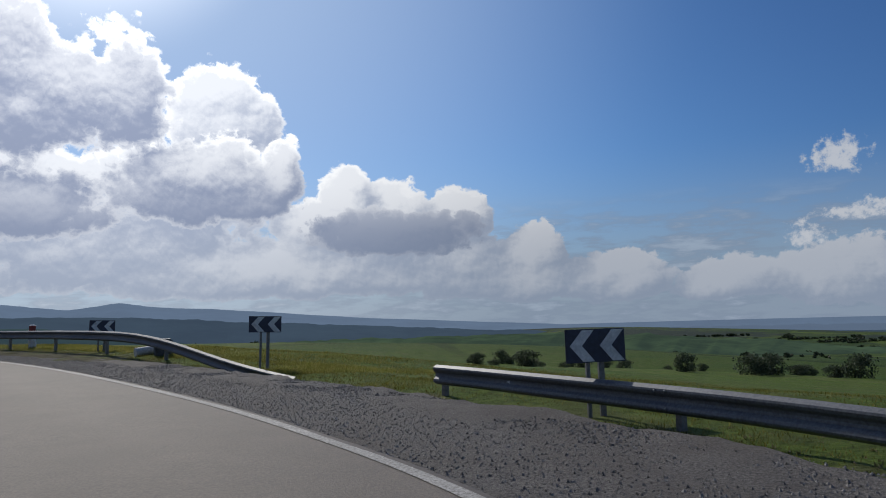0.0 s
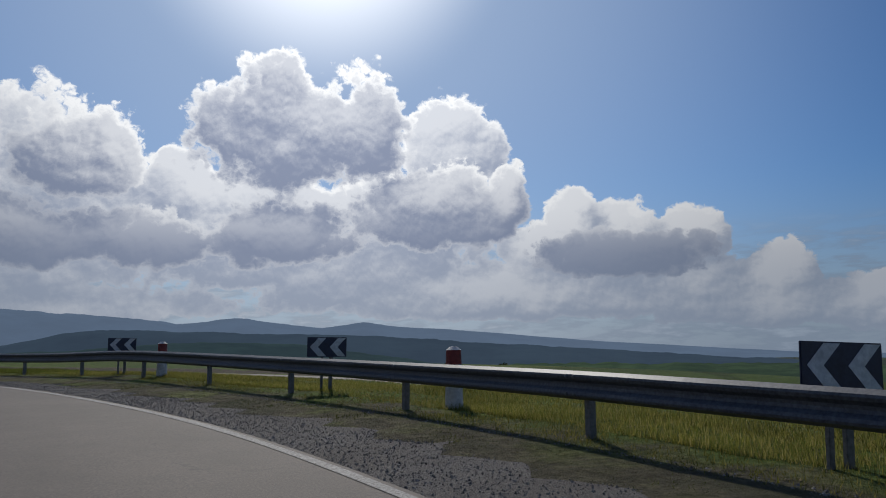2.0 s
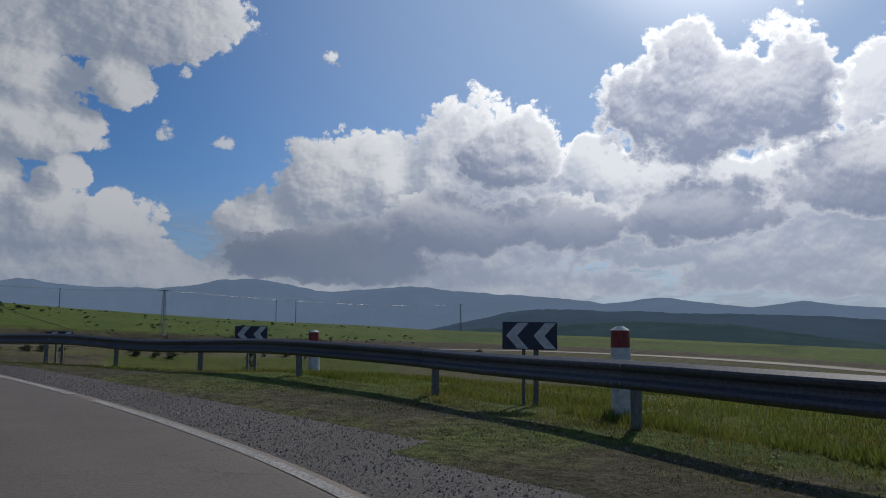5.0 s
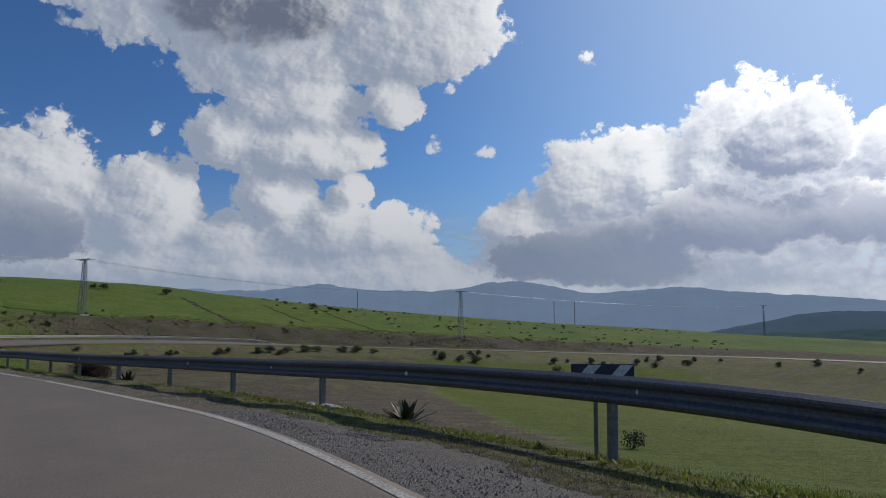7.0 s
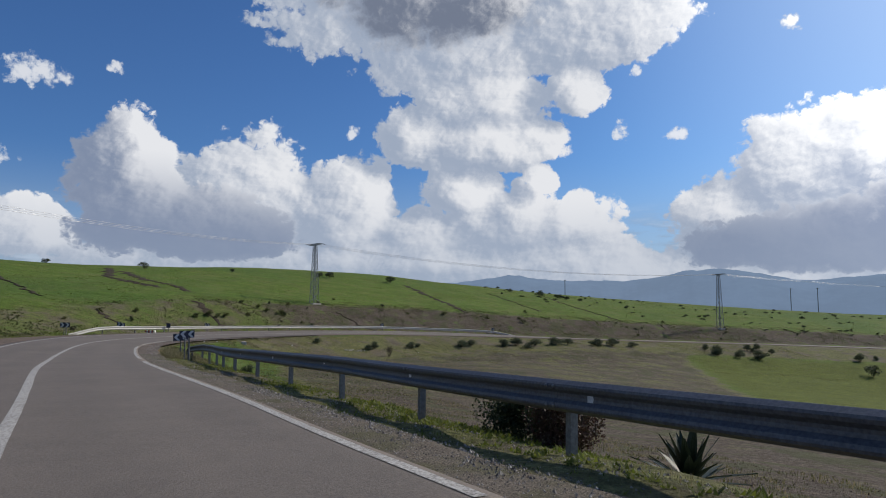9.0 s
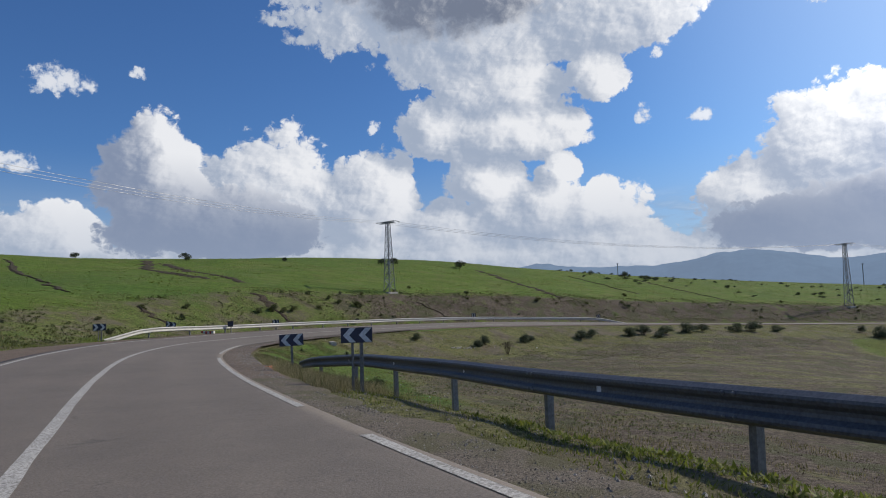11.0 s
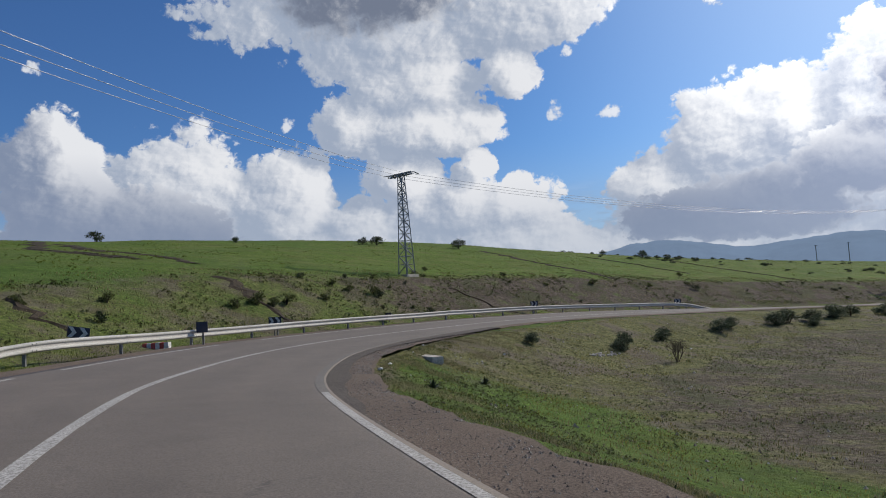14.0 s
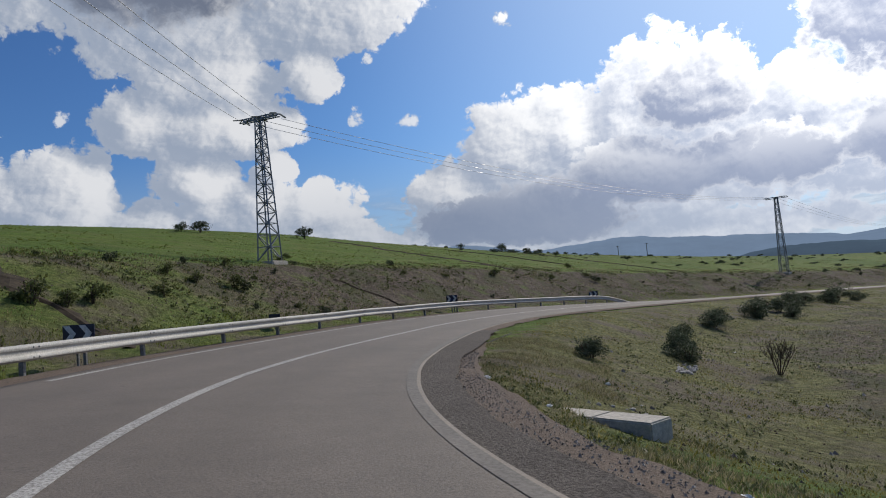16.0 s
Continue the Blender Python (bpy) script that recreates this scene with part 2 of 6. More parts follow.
# ---- materials ----
def material(name, dark, light, scale=6.0, rough=0.85, metal=0.0, bump=0.3, patch=0.4, patch_scale=0.35, per_object=0.0, third=None, bump_scale=None):
    """A surface with grain at one scale and larger patches at another, in world metres."""
    m = bpy.data.materials.new(name)
    m.use_nodes = True
    t = m.node_tree
    b = t.nodes["Principled BSDF"]
    geo = t.nodes.new("ShaderNodeNewGeometry")
    pos = geo.outputs["Position"]
    grain = node(t, "ShaderNodeTexNoise", Scale=scale, Detail=6.0, Roughness=0.65)
    large = node(t, "ShaderNodeTexNoise", Scale=patch_scale, Detail=4.0, Roughness=0.6)
    t.links.new(pos, grain.inputs["Vector"]), t.links.new(pos, large.inputs["Vector"])
    col = mix_color(t, ramp(t, grain.outputs[0], 0.3, 0.7), dark, light)
    if third:
        col = mix_color(t, math_node(t, "MULTIPLY", ramp(t, large.outputs[0], 0.45, 0.62), patch), col, third)
    else:
        shade = math_node(t, "MULTIPLY_ADD", large.outputs[0], patch * 1.6, 1.0 - patch * 0.8)
        col = mix_color(t, 1.0, col, shade, "MULTIPLY")
    if per_object:
        info = t.nodes.new("ShaderNodeObjectInfo")
        col = mix_color(t, 1.0, col, math_node(t, "MULTIPLY_ADD", info.outputs["Random"], per_object, 1.0 - per_object / 2), "MULTIPLY")
    t.links.new(col, b.inputs["Base Color"])
    b.inputs["Metallic"].default_value = metal
    if rough > .8:
        b.inputs["Specular IOR Level"].default_value = .15
    t.links.new(math_node(t, "MULTIPLY_ADD", grain.outputs[0], 0.2, rough - 0.1, clamp=True), b.inputs["Roughness"])
    if bump:
        bn = node(t, "ShaderNodeBump", Strength=bump, Distance=0.02)
        tex = grain
        if bump_scale:
            tex = node(t, "ShaderNodeTexNoise", Scale=bump_scale, Detail=5.0, Roughness=0.7)
            t.links.new(pos, tex.inputs["Vector"])
        t.links.new(tex.outputs[0], bn.inputs["Height"])
        t.links.new(bn.outputs[0], b.inputs["Normal"])
    return m




def asphalt_material():
    """Worn asphalt: grain, patches, polished wheel tracks along the lanes, hairline cracks."""
    m = material("asphalt", (.092, .076, .060), (.182, .150, .120), 48, .77, bump=.4, patch=.3, patch_scale=.3)
    t = m.node_tree
    b = t.nodes["Principled BSDF"]
    col = b.inputs["Base Color"].links[0].from_socket
    att = t.nodes.new("ShaderNodeAttribute")
    att.attribute_name = "across"
    pos = t.nodes.new("ShaderNodeNewGeometry").outputs["Position"]
    wave = math_node(t, "SINE", math_node(t, "MULTIPLY_ADD", att.outputs["Fac"], 2 * math.pi / 1.6, .5))
    col = mix_color(t, 1.0, col, math_node(t, "MULTIPLY_ADD", wave, .045, 1.0), "MULTIPLY")
    blot = node(t, "ShaderNodeTexNoise", Scale=1.6, Detail=6.0, Roughness=.7)
    t.links.new(pos, blot.inputs["Vector"])
    col = mix_color(t, 1.0, col, math_node(t, "MULTIPLY_ADD", blot.outputs[0], .5, .75), "MULTIPLY")
    dust = math_node(t, "MULTIPLY", ramp(t, math_node(t, "ADD", att.outputs["Fac"], math_node(t, "MULTIPLY", blot.outputs[0], .8)), .35, .9), .45)
    col = mix_color(t, dust, col, (.115, .092, .07))
    crack = node(t, "ShaderNodeTexVoronoi", Scale=.55)
    crack.feature = "DISTANCE_TO_EDGE"
    bent = vec_node(t, "ADD", pos, vec_node(t, "MULTIPLY", blot.outputs["Color"], (1.4, 1.4, 0)))
    t.links.new(bent, crack.inputs["Vector"])
    line = math_node(t, "MULTIPLY", ramp(t, crack.outputs["Distance"], .012, .0), ramp(t, blot.outputs[0], .52, .62))
    col = mix_color(t, math_node(t, "MULTIPLY", line, .55), col, (.04, .035, .03))
    t.links.new(col, b.inputs["Base Color"])
    return m


M_ASPHALT = asphalt_material()
M_ASPHALT.node_tree.nodes["Principled BSDF"].inputs["Specular IOR Level"].default_value = .55
M_LINE_WORN = material("worn_road_paint", (.095, .083, .07), (.185, .166, .142), 22, .8, bump=.2, patch=.4, patch_scale=1.2)
M_LINE = material("road_paint", (.15, .138, .12), (.52, .50, .46), 34, .75, bump=.2, patch=.4, patch_scale=1.1)
M_GRAVEL = material("gravel", (.035, .031, .028), (.21, .19, .168), 40, .9, bump=1.0, patch=.45, patch_scale=.6, third=(.085, .07, .055), bump_scale=46)
M_GRAVEL.node_tree.nodes["Principled BSDF"].inputs["Specular IOR Level"].default_value = .45
M_VERGE = material("stony_verge", (.055, .045, .034), (.23, .195, .155), 48, .95, bump=1.0, patch=.6, patch_scale=1.1, third=(.085, .085, .036))
M_DIRT = material("red_earth", (.07, .052, .04), (.21, .165, .13), 46, .95, bump=.7, patch=.35, patch_scale=.5)
# zinc grey darkened: the shade on the backlit beams is in this colour
M_STEEL = material("backlit_galvanised_steel", (.085, .09, .10), (.15, .156, .17), 30, .56, metal=.55, bump=.08, patch=.35, patch_scale=1.2, per_object=.15)
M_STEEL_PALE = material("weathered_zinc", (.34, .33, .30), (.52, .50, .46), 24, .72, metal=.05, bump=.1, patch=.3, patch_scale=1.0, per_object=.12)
M_POST = material("post_steel", (.14, .14, .14), (.24, .24, .24), 22, .6, metal=.5, bump=.1, patch=.3)
M_SIGN = material("dark_blue_sheet", (.012, .017, .045), (.022, .03, .07), 20, .35, bump=.04, patch=.4, patch_scale=3)
M_CHEVRON = material("pale_sheeting", (.5, .51, .52), (.68, .69, .70), 16, .4, bump=.04, patch=.35, patch_scale=4)
M_SIGN_BACK = material("sign_back", (.05, .055, .06), (.09, .095, .1), 18, .5, metal=.4, bump=.05)
M_WHITE = material("white_paint", (.55, .53, .5), (.78, .77, .74), 14, .7, bump=.25, patch=.3, patch_scale=3)
M_RED = material("red_paint", (.2, .025, .02), (.34, .05, .04), 14, .6, bump=.25, patch=.35, patch_scale=3)
# same red, raised in colour for the light the shaded kerb block lacks
M_RED_LIT = material("lit_red_paint", (.4, .05, .04), (.55, .09, .07), 14, .6, bump=.25, patch=.3, patch_scale=3)
M_CONCRETE = material("concrete", (.36, .33, .285), (.56, .52, .45), 18, .9, bump=.5, patch=.35, patch_scale=2)
M_PYLON = material("pylon_steel", (.16, .17, .18), (.28, .29, .30), 8, .5, metal=.6, bump=.05)
M_WIRE = material("wire", (.35, .35, .36), (.5, .5, .51), 3, .35, metal=.2, bump=0)
M_GLASS_INS = material("insulator", (.05, .06, .05), (.09, .1, .09), 9, .3, bump=0)


def ground_material():
    m = bpy.data.materials.new("grassland")
    m.use_nodes = True
    t = m.node_tree
    b = t.nodes["Principled BSDF"]
    geo = t.nodes.new("ShaderNodeNewGeometry")
    pos = geo.outputs["Position"]
    att = t.nodes.new("ShaderNodeAttribute")
    att.attribute_name = "cover"
    sep = t.nodes.new("ShaderNodeSeparateColor")
    t.links.new(att.outputs["Color"], sep.inputs[0])
    bare, rough_grass, wood = sep.outputs
    n1 = node(t, "ShaderNodeTexNoise", Scale=5.0, Detail=8.0, Roughness=.7)
    n2 = node(t, "ShaderNodeTexNoise", Scale=.33, Detail=5.0, Roughness=.65)
    n3 = node(t, "ShaderNodeTexNoise", Scale=.03, Detail=4.0, Roughness=.6)
    for n in (n1, n2, n3):
        t.links.new(pos, n.inputs["Vector"])
    crop = mix_color(t, ramp(t, n1.outputs[0], .3, .7), (.042, .078, .010), (.148, .212, .034))
    crop = mix_color(t, ramp(t, n2.outputs[0], .42, .68), crop, (.125, .15, .038))
    crop = mix_color(t, math_node(t, "MULTIPLY", ramp(t, n3.outputs[0], .45, .65), .5), crop, (.055, .115, .022))
    rough_col = mix_color(t, ramp(t, n1.outputs[0], .35, .65), (.07, .074, .026), (.19, .186, .074))
    rough_col = mix_color(t, ramp(t, n2.outputs[0], .45, .62), rough_col, (.14, .118, .082))
    soil = mix_color(t, ramp(t, n1.outputs[0], .36, .64), (.055, .043, .032), (.158, .125, .096))
    soil = mix_color(t, math_node(t, "MULTIPLY", ramp(t, n2.outputs[0], .5, .6), .6), soil, (.07, .085, .03))
    plots = node(t, "ShaderNodeTexVoronoi", Scale=.011)
    turned = t.nodes.new("ShaderNodeMapping")
    turned.inputs["Rotation"].default_value, turned.inputs["Scale"].default_value = (0, 0, .5), (1.0, .5, 0)
    t.links.new(pos, turned.inputs["Vector"])
    t.links.new(turned.outputs[0], plots.inputs["Vector"])
    plot = t.nodes.new("ShaderNodeSeparateColor")
    t.links.new(plots.outputs["Color"], plot.inputs[0])
    hedge = node(t, "ShaderNodeTexVoronoi", Scale=.011)
    hedge.feature = "DISTANCE_TO_EDGE"
    t.links.new(turned.outputs[0], hedge.inputs["Vector"])
    tint = mix_color(t, plot.outputs[0], (.3, .42, .34), (1.0, .98, .74))
    tint = mix_color(t, ramp(t, math_node(t, "MULTIPLY_ADD", n3.outputs[0], -.06, hedge.outputs["Distance"]), .012, -.012), tint, (.28, .34, .3))
    away = t.nodes.new("ShaderNodeVectorMath")
    away.operation = "DISTANCE"
    away.inputs[1].default_value = (-90, 40, 0)
    t.links.new(pos, away.inputs[0])
    crop = mix_color(t, ramp(t, away.outputs["Value"], 140, 280), crop, mix_color(t, 1.0, crop, tint, "MULTIPLY"))
    bright = mix_color(t, ramp(t, n1.outputs[0], .3, .7), (.05, .072, .01), (.135, .155, .024))
    crop = mix_color(t, att.outputs["Alpha"], crop, bright)
    woods = mix_color(t, ramp(t, n2.outputs[0], .35, .65), (.018, .03, .022), (.04, .055, .035))
    col = mix_color(t, ramp(t, math_node(t, "ADD", rough_grass, math_node(t, "MULTIPLY", math_node(t, "SUBTRACT", n2.outputs[0], .5), .7)), .35, .65), crop, rough_col)
    col = mix_color(t, ramp(t, math_node(t, "ADD", bare, math_node(t, "MULTIPLY", math_node(t, "SUBTRACT", n2.outputs[0], .5), .8)), .4, .6), col, soil)
    col = mix_color(t, ramp(t, math_node(t, "ADD", wood, math_node(t, "MULTIPLY", math_node(t, "SUBTRACT", n3.outputs[0], .5), .8)), .4, .6), col, woods)
    clump = node(t, "ShaderNodeTexNoise", Scale=1.7, Detail=4.0, Roughness=.7)
    speck = node(t, "ShaderNodeTexNoise", Scale=17.0, Detail=3.0, Roughness=.7)
    row = node(t, "ShaderNodeTexNoise", Scale=1.0, Detail=4.0, Roughness=.6)
    t.links.new(pos, clump.inputs["Vector"]), t.links.new(pos, speck.inputs["Vector"])
    t.links.new(vec_node(t, "MULTIPLY", pos, (1.1, .16, .4)), row.inputs["Vector"])
    worn = math_node(t, "ADD", math_node(t, "MULTIPLY_ADD", clump.outputs[0], 1.1, -.55), math_node(t, "MULTIPLY_ADD", speck.outputs[0], 1.0, .5))
    worn = math_node(t, "MULTIPLY", worn, math_node(t, "MULTIPLY_ADD", row.outputs[0], .8, .6))
    col = mix_color(t, 1.0, col, worn, "MULTIPLY")
    t.links.new(col, b.inputs["Base Color"])
    b.inputs["Roughness"].default_value = .95
    b.inputs["Specular IOR Level"].default_value = .15
    bn = node(t, "ShaderNodeBump", Strength=1.0, Distance=.16)
    t.links.new(n1.outputs[0], bn.inputs["Height"])
    t.links.new(bn.outputs[0], b.inputs["Normal"])
    return m


M_GROUND = ground_material()


# ---- helpers of this scene ----
def mesh_object(name, verts, faces, mat, parent=None, smooth=False):
    me = bpy.data.meshes.new(name)
    me.from_pydata([tuple(v) for v in verts], [], [tuple(f) for f in faces])
    me.update()
    if smooth:
        me.polygons.foreach_set("use_smooth", [True] * len(me.polygons))
    me.materials.append(mat)
    ob = new(name, me)
    if parent is not None:
        ob.parent = parent
    return ob


def part(name, bm, mat, parent, label="", smooth=False):
    me = bpy.data.meshes.new(name)
    bm.to_mesh(me)
    bm.free()
    if smooth:
        me.polygons.foreach_set("use_smooth", [True] * len(me.polygons))
    me.materials.append(mat)
    ob = new(name, me)
    ob.parent = parent
    if label:
        tagged(ob, label)
    return ob


def add_box(bm, cx, cy, cz, sx, sy, sz, bevel=0.0, turn=None):
    made = bmesh.ops.create_cube(bm, size=1.0)["verts"]
    bmesh.ops.scale(bm, vec=(sx, sy, sz), verts=made)
    if bevel:
        edges = list({e for v in made for e in v.link_edges})
        made = list({v for f in bmesh.ops.bevel(bm, geom=edges, offset=bevel, segments=2, affect="EDGES")["faces"] for v in f.verts} | {v for v in made if v.is_valid})
    if turn is not None:
        bmesh.ops.transform(bm, matrix=turn, verts=made)
    bmesh.ops.translate(bm, vec=(cx, cy, cz), verts=made)
    return bm


def box(sx, sy, sz, at=(0, 0, 0), bevel=0.0, turn=None):
    return add_box(bmesh.new(), *at, sx, sy, sz, bevel, turn)


def bar(bm, a, b, w):
    """A square bar from a to b."""
    a, b = Vector(a), Vector(b)
    made = bmesh.ops.create_cube(bm, size=1.0)["verts"]
    m = Matrix.Translation((a + b) / 2) @ (b - a).to_track_quat("Z", "Y").to_matrix().to_4x4() @ Matrix.Diagonal((w, w, (b - a).length, 1))
    bmesh.ops.transform(bm, matrix=m, verts=made)


def cone(bm, r1, r2, z0, z1, sides=16, at=(0, 0)):
    made = bmesh.ops.create_cone(bm, cap_ends=True, segments=sides, radius1=r1, radius2=r2, depth=z1 - z0)["verts"]
    bmesh.ops.translate(bm, vec=(at[0], at[1], (z0 + z1) / 2), verts=made)


def thing(name, m, label, category, group=""):
    ob = new(name)
    ob.matrix_world = m
    ob.empty_display_size = 0.2
    return tagged(ob, label, category, group)


# ---- the road's line: the outer edge line of the camera's lane, in stretches: x, y, z ----
LINE_A = [(9.5, -16, -.2), (6.5, -6, -.12), (4.55, .1, -.1), (3.7, 2.1, -.09), (1.5, 6.3, -.06), (-3.3, 13.7, .03), (-8, 19.5, .13), (-13.1, 24.3, .22),
          (-20.6, 29.5, .29), (-28.1, 33.4, .27), (-36.3, 36.2, .22), (-41.3, 37.1, .24), (-46.7, 37.4, .32), (-53, 37.4, .40), (-59.7, 36.9, .37)]
LINE_B = [(-66.3, 35.3, .25), (-72.3, 33.6, .15), (-77, 31.9, .12), (-81.8, 30.3, .07), (-91.4, 27, -.1), (-97.5, 25.2, -.24), (-105, 23.2, -.38),
          (-112.8, 21.4, -.44), (-119.4, 20.45, -.5), (-127.8, 20.0, -.62), (-133.7, 20.68, -.7), (-138.3, 21.84, -.74), (-142.7, 23.88, -.77), (-146.4, 26.55, -.81)]
LINE_C = [(-150.5, 30.5, -.86), (-155.8, 36.2, -.95), (-161.6, 44.8, -1.2), (-168, 60.8, -1.75), (-173, 80, -2.5), (-176, 105, -3.4), (-174.5, 140, -4.7), (-165, 170, -5.6),
          (-145, 195, -6.6), (-110, 207, -7.8), (-70, 203, -9.2), (-30, 188, -11), (20, 160, -14), (60, 130, -18)]


def spline(points, step=0.5):
    p = np.array(points, float)
    p = np.vstack([2 * p[0] - p[1], p, 2 * p[-1] - p[-2]])
    out = []
    for k in range(1, len(p) - 2):
        a, b, c, d = p[k - 1:k + 3]
        n = max(2, int(np.linalg.norm(c - b) / 0.25))
        u = np.linspace(0, 1, n, endpoint=False)[:, None]
        out.append(.5 * (2 * b + (c - a) * u + (2 * a - 5 * b + 4 * c - d) * u ** 2 + (3 * b - a - 3 * c + d) * u ** 3))
    q = np.vstack(out + [p[-2:-1]])
    for _ in range(3):
        q[3:-3] = (q[0:-6] + q[1:-5] + q[2:-4] + q[3:-3] + q[4:-2] + q[5:-1] + q[6:]) / 7
    s = np.concatenate([[0], np.cumsum(np.linalg.norm(np.diff(q[:, :2], axis=0), axis=1))])
    ss = np.arange(0, s[-1], step)
    return np.column_stack([np.interp(ss, s, q[:, k]) for k in range(3)])


STEP = 0.5
ROAD = spline(LINE_A + LINE_B + LINE_C, STEP)
TAN = np.gradient(ROAD[:, :2], axis=0)
TAN /= np.linalg.norm(TAN, axis=1)[:, None]
RIGHT = np.column_stack([TAN[:, 1], -TAN[:, 0]])
S = np.arange(len(ROAD)) * STEP


def s_near(x, y, lo=0, hi=None):
    """The distance along the line nearest to a place."""
    hi = len(ROAD) if hi is None else hi
    return STEP * (lo + int(np.argmin((ROAD[lo:hi, 0] - x) ** 2 + (ROAD[lo:hi, 1] - y) ** 2)))


S_BANK0, S_BANK1 = s_near(-95, 26), s_near(-130, 20.2)
S_BANK2, S_BANK3 = s_near(-160, 42), s_near(-173, 80)


def smooth01(a):
    a = np.clip(a, 0, 1)
    return a * a * (3 - 2 * a)


def bank(s):
    """Cross fall: how much the road rises per metre to the left of the line."""
    s = np.asarray(s, float)
    return .062 * smooth01((s - S_BANK0) / (S_BANK1 - S_BANK0)) * (1 - smooth01((s - S_BANK2) / (S_BANK3 - S_BANK2)))


def on_road(s, d, dz=0.0):
    """The place at s metres along and d metres to the right of the line, on the road's surface carried on."""
    s, d = np.asarray(s, float), np.asarray(d, float)
    x = np.interp(s, S, ROAD[:, 0]) + d * np.interp(s, S, RIGHT[:, 0])
    y = np.interp(s, S, ROAD[:, 1]) + d * np.interp(s, S, RIGHT[:, 1])
    z = np.interp(s, S, ROAD[:, 2]) - bank(s) * np.clip(d, -7.5, 0.3) + dz
    return np.stack([x, y, z], axis=-1)


def heading(s):
    return math.degrees(math.atan2(np.interp(s, S, TAN[:, 1]), np.interp(s, S, TAN[:, 0])))


S_START = s_near(1.5, 6.3)
S_FIELD, S_RAVINE = s_near(-44, 37.3), s_near(-62, 36.5)
S_BEND, S_CUT = s_near(-118, 20.5), s_near(-150.5, 30.6)
S_P2, S_FAR = s_near(-176, 105), s_near(-145, 195)


def fbm(x, y, scale, octaves=4, seed=0.0):
    """Smooth value noise, vectorised."""
    out, amp, tot = np.zeros_like(x), 1.0, 0.0
    for o in range(octaves):
        f = 2 ** o / scale
        u, v = x * f + 31.7 * o + seed, y * f - 17.3 * o + seed * 1.7
        iu, iv = np.floor(u), np.floor(v)
        fu, fv = smooth01(u - iu), smooth01(v - iv)

        def h(a, b):
            return np.modf(np.abs(np.sin(a * 127.1 + b * 311.7 + seed) * 43758.5453))[0]
        out += amp * ((h(iu, iv) * (1 - fu) + h(iu + 1, iv) * fu) * (1 - fv) + (h(iu, iv + 1) * (1 - fu) + h(iu + 1, iv + 1) * fu) * fv)
        tot += amp
        amp *= .5
    return out / tot - .5


def near_line(x, y):
    """s and d of the nearest place of the road's line."""
    rs = ROAD[::4]
    best = np.full(x.shape, 1e18)
    idx = np.zeros(x.shape, int)
    for k in range(len(rs)):
        dd = (x - rs[k, 0]) ** 2 + (y - rs[k, 1]) ** 2
        m = dd < best
        best[m] = dd[m]
        idx[m] = k
    idx = idx * 4
    tx, ty = TAN[idx, 0], TAN[idx, 1]
    dx, dy = x - ROAD[idx, 0], y - ROAD[idx, 1]
    along = np.clip(dx * tx + dy * ty, -1.2, 1.2)
    s = S[idx] + along
    side = np.where(dx * ty - dy * tx >= 0, 1.0, -1.0)
    off = np.sqrt(best)
    lateral = np.where(off < 30, np.abs(dx * ty - dy * tx), off)
    return s, side * np.maximum(lateral, np.sqrt(np.maximum(best - along ** 2, 0)))


def profile(u, *pairs):
    return np.interp(u, [p[0] for p in pairs], [p[1] for p in pairs])


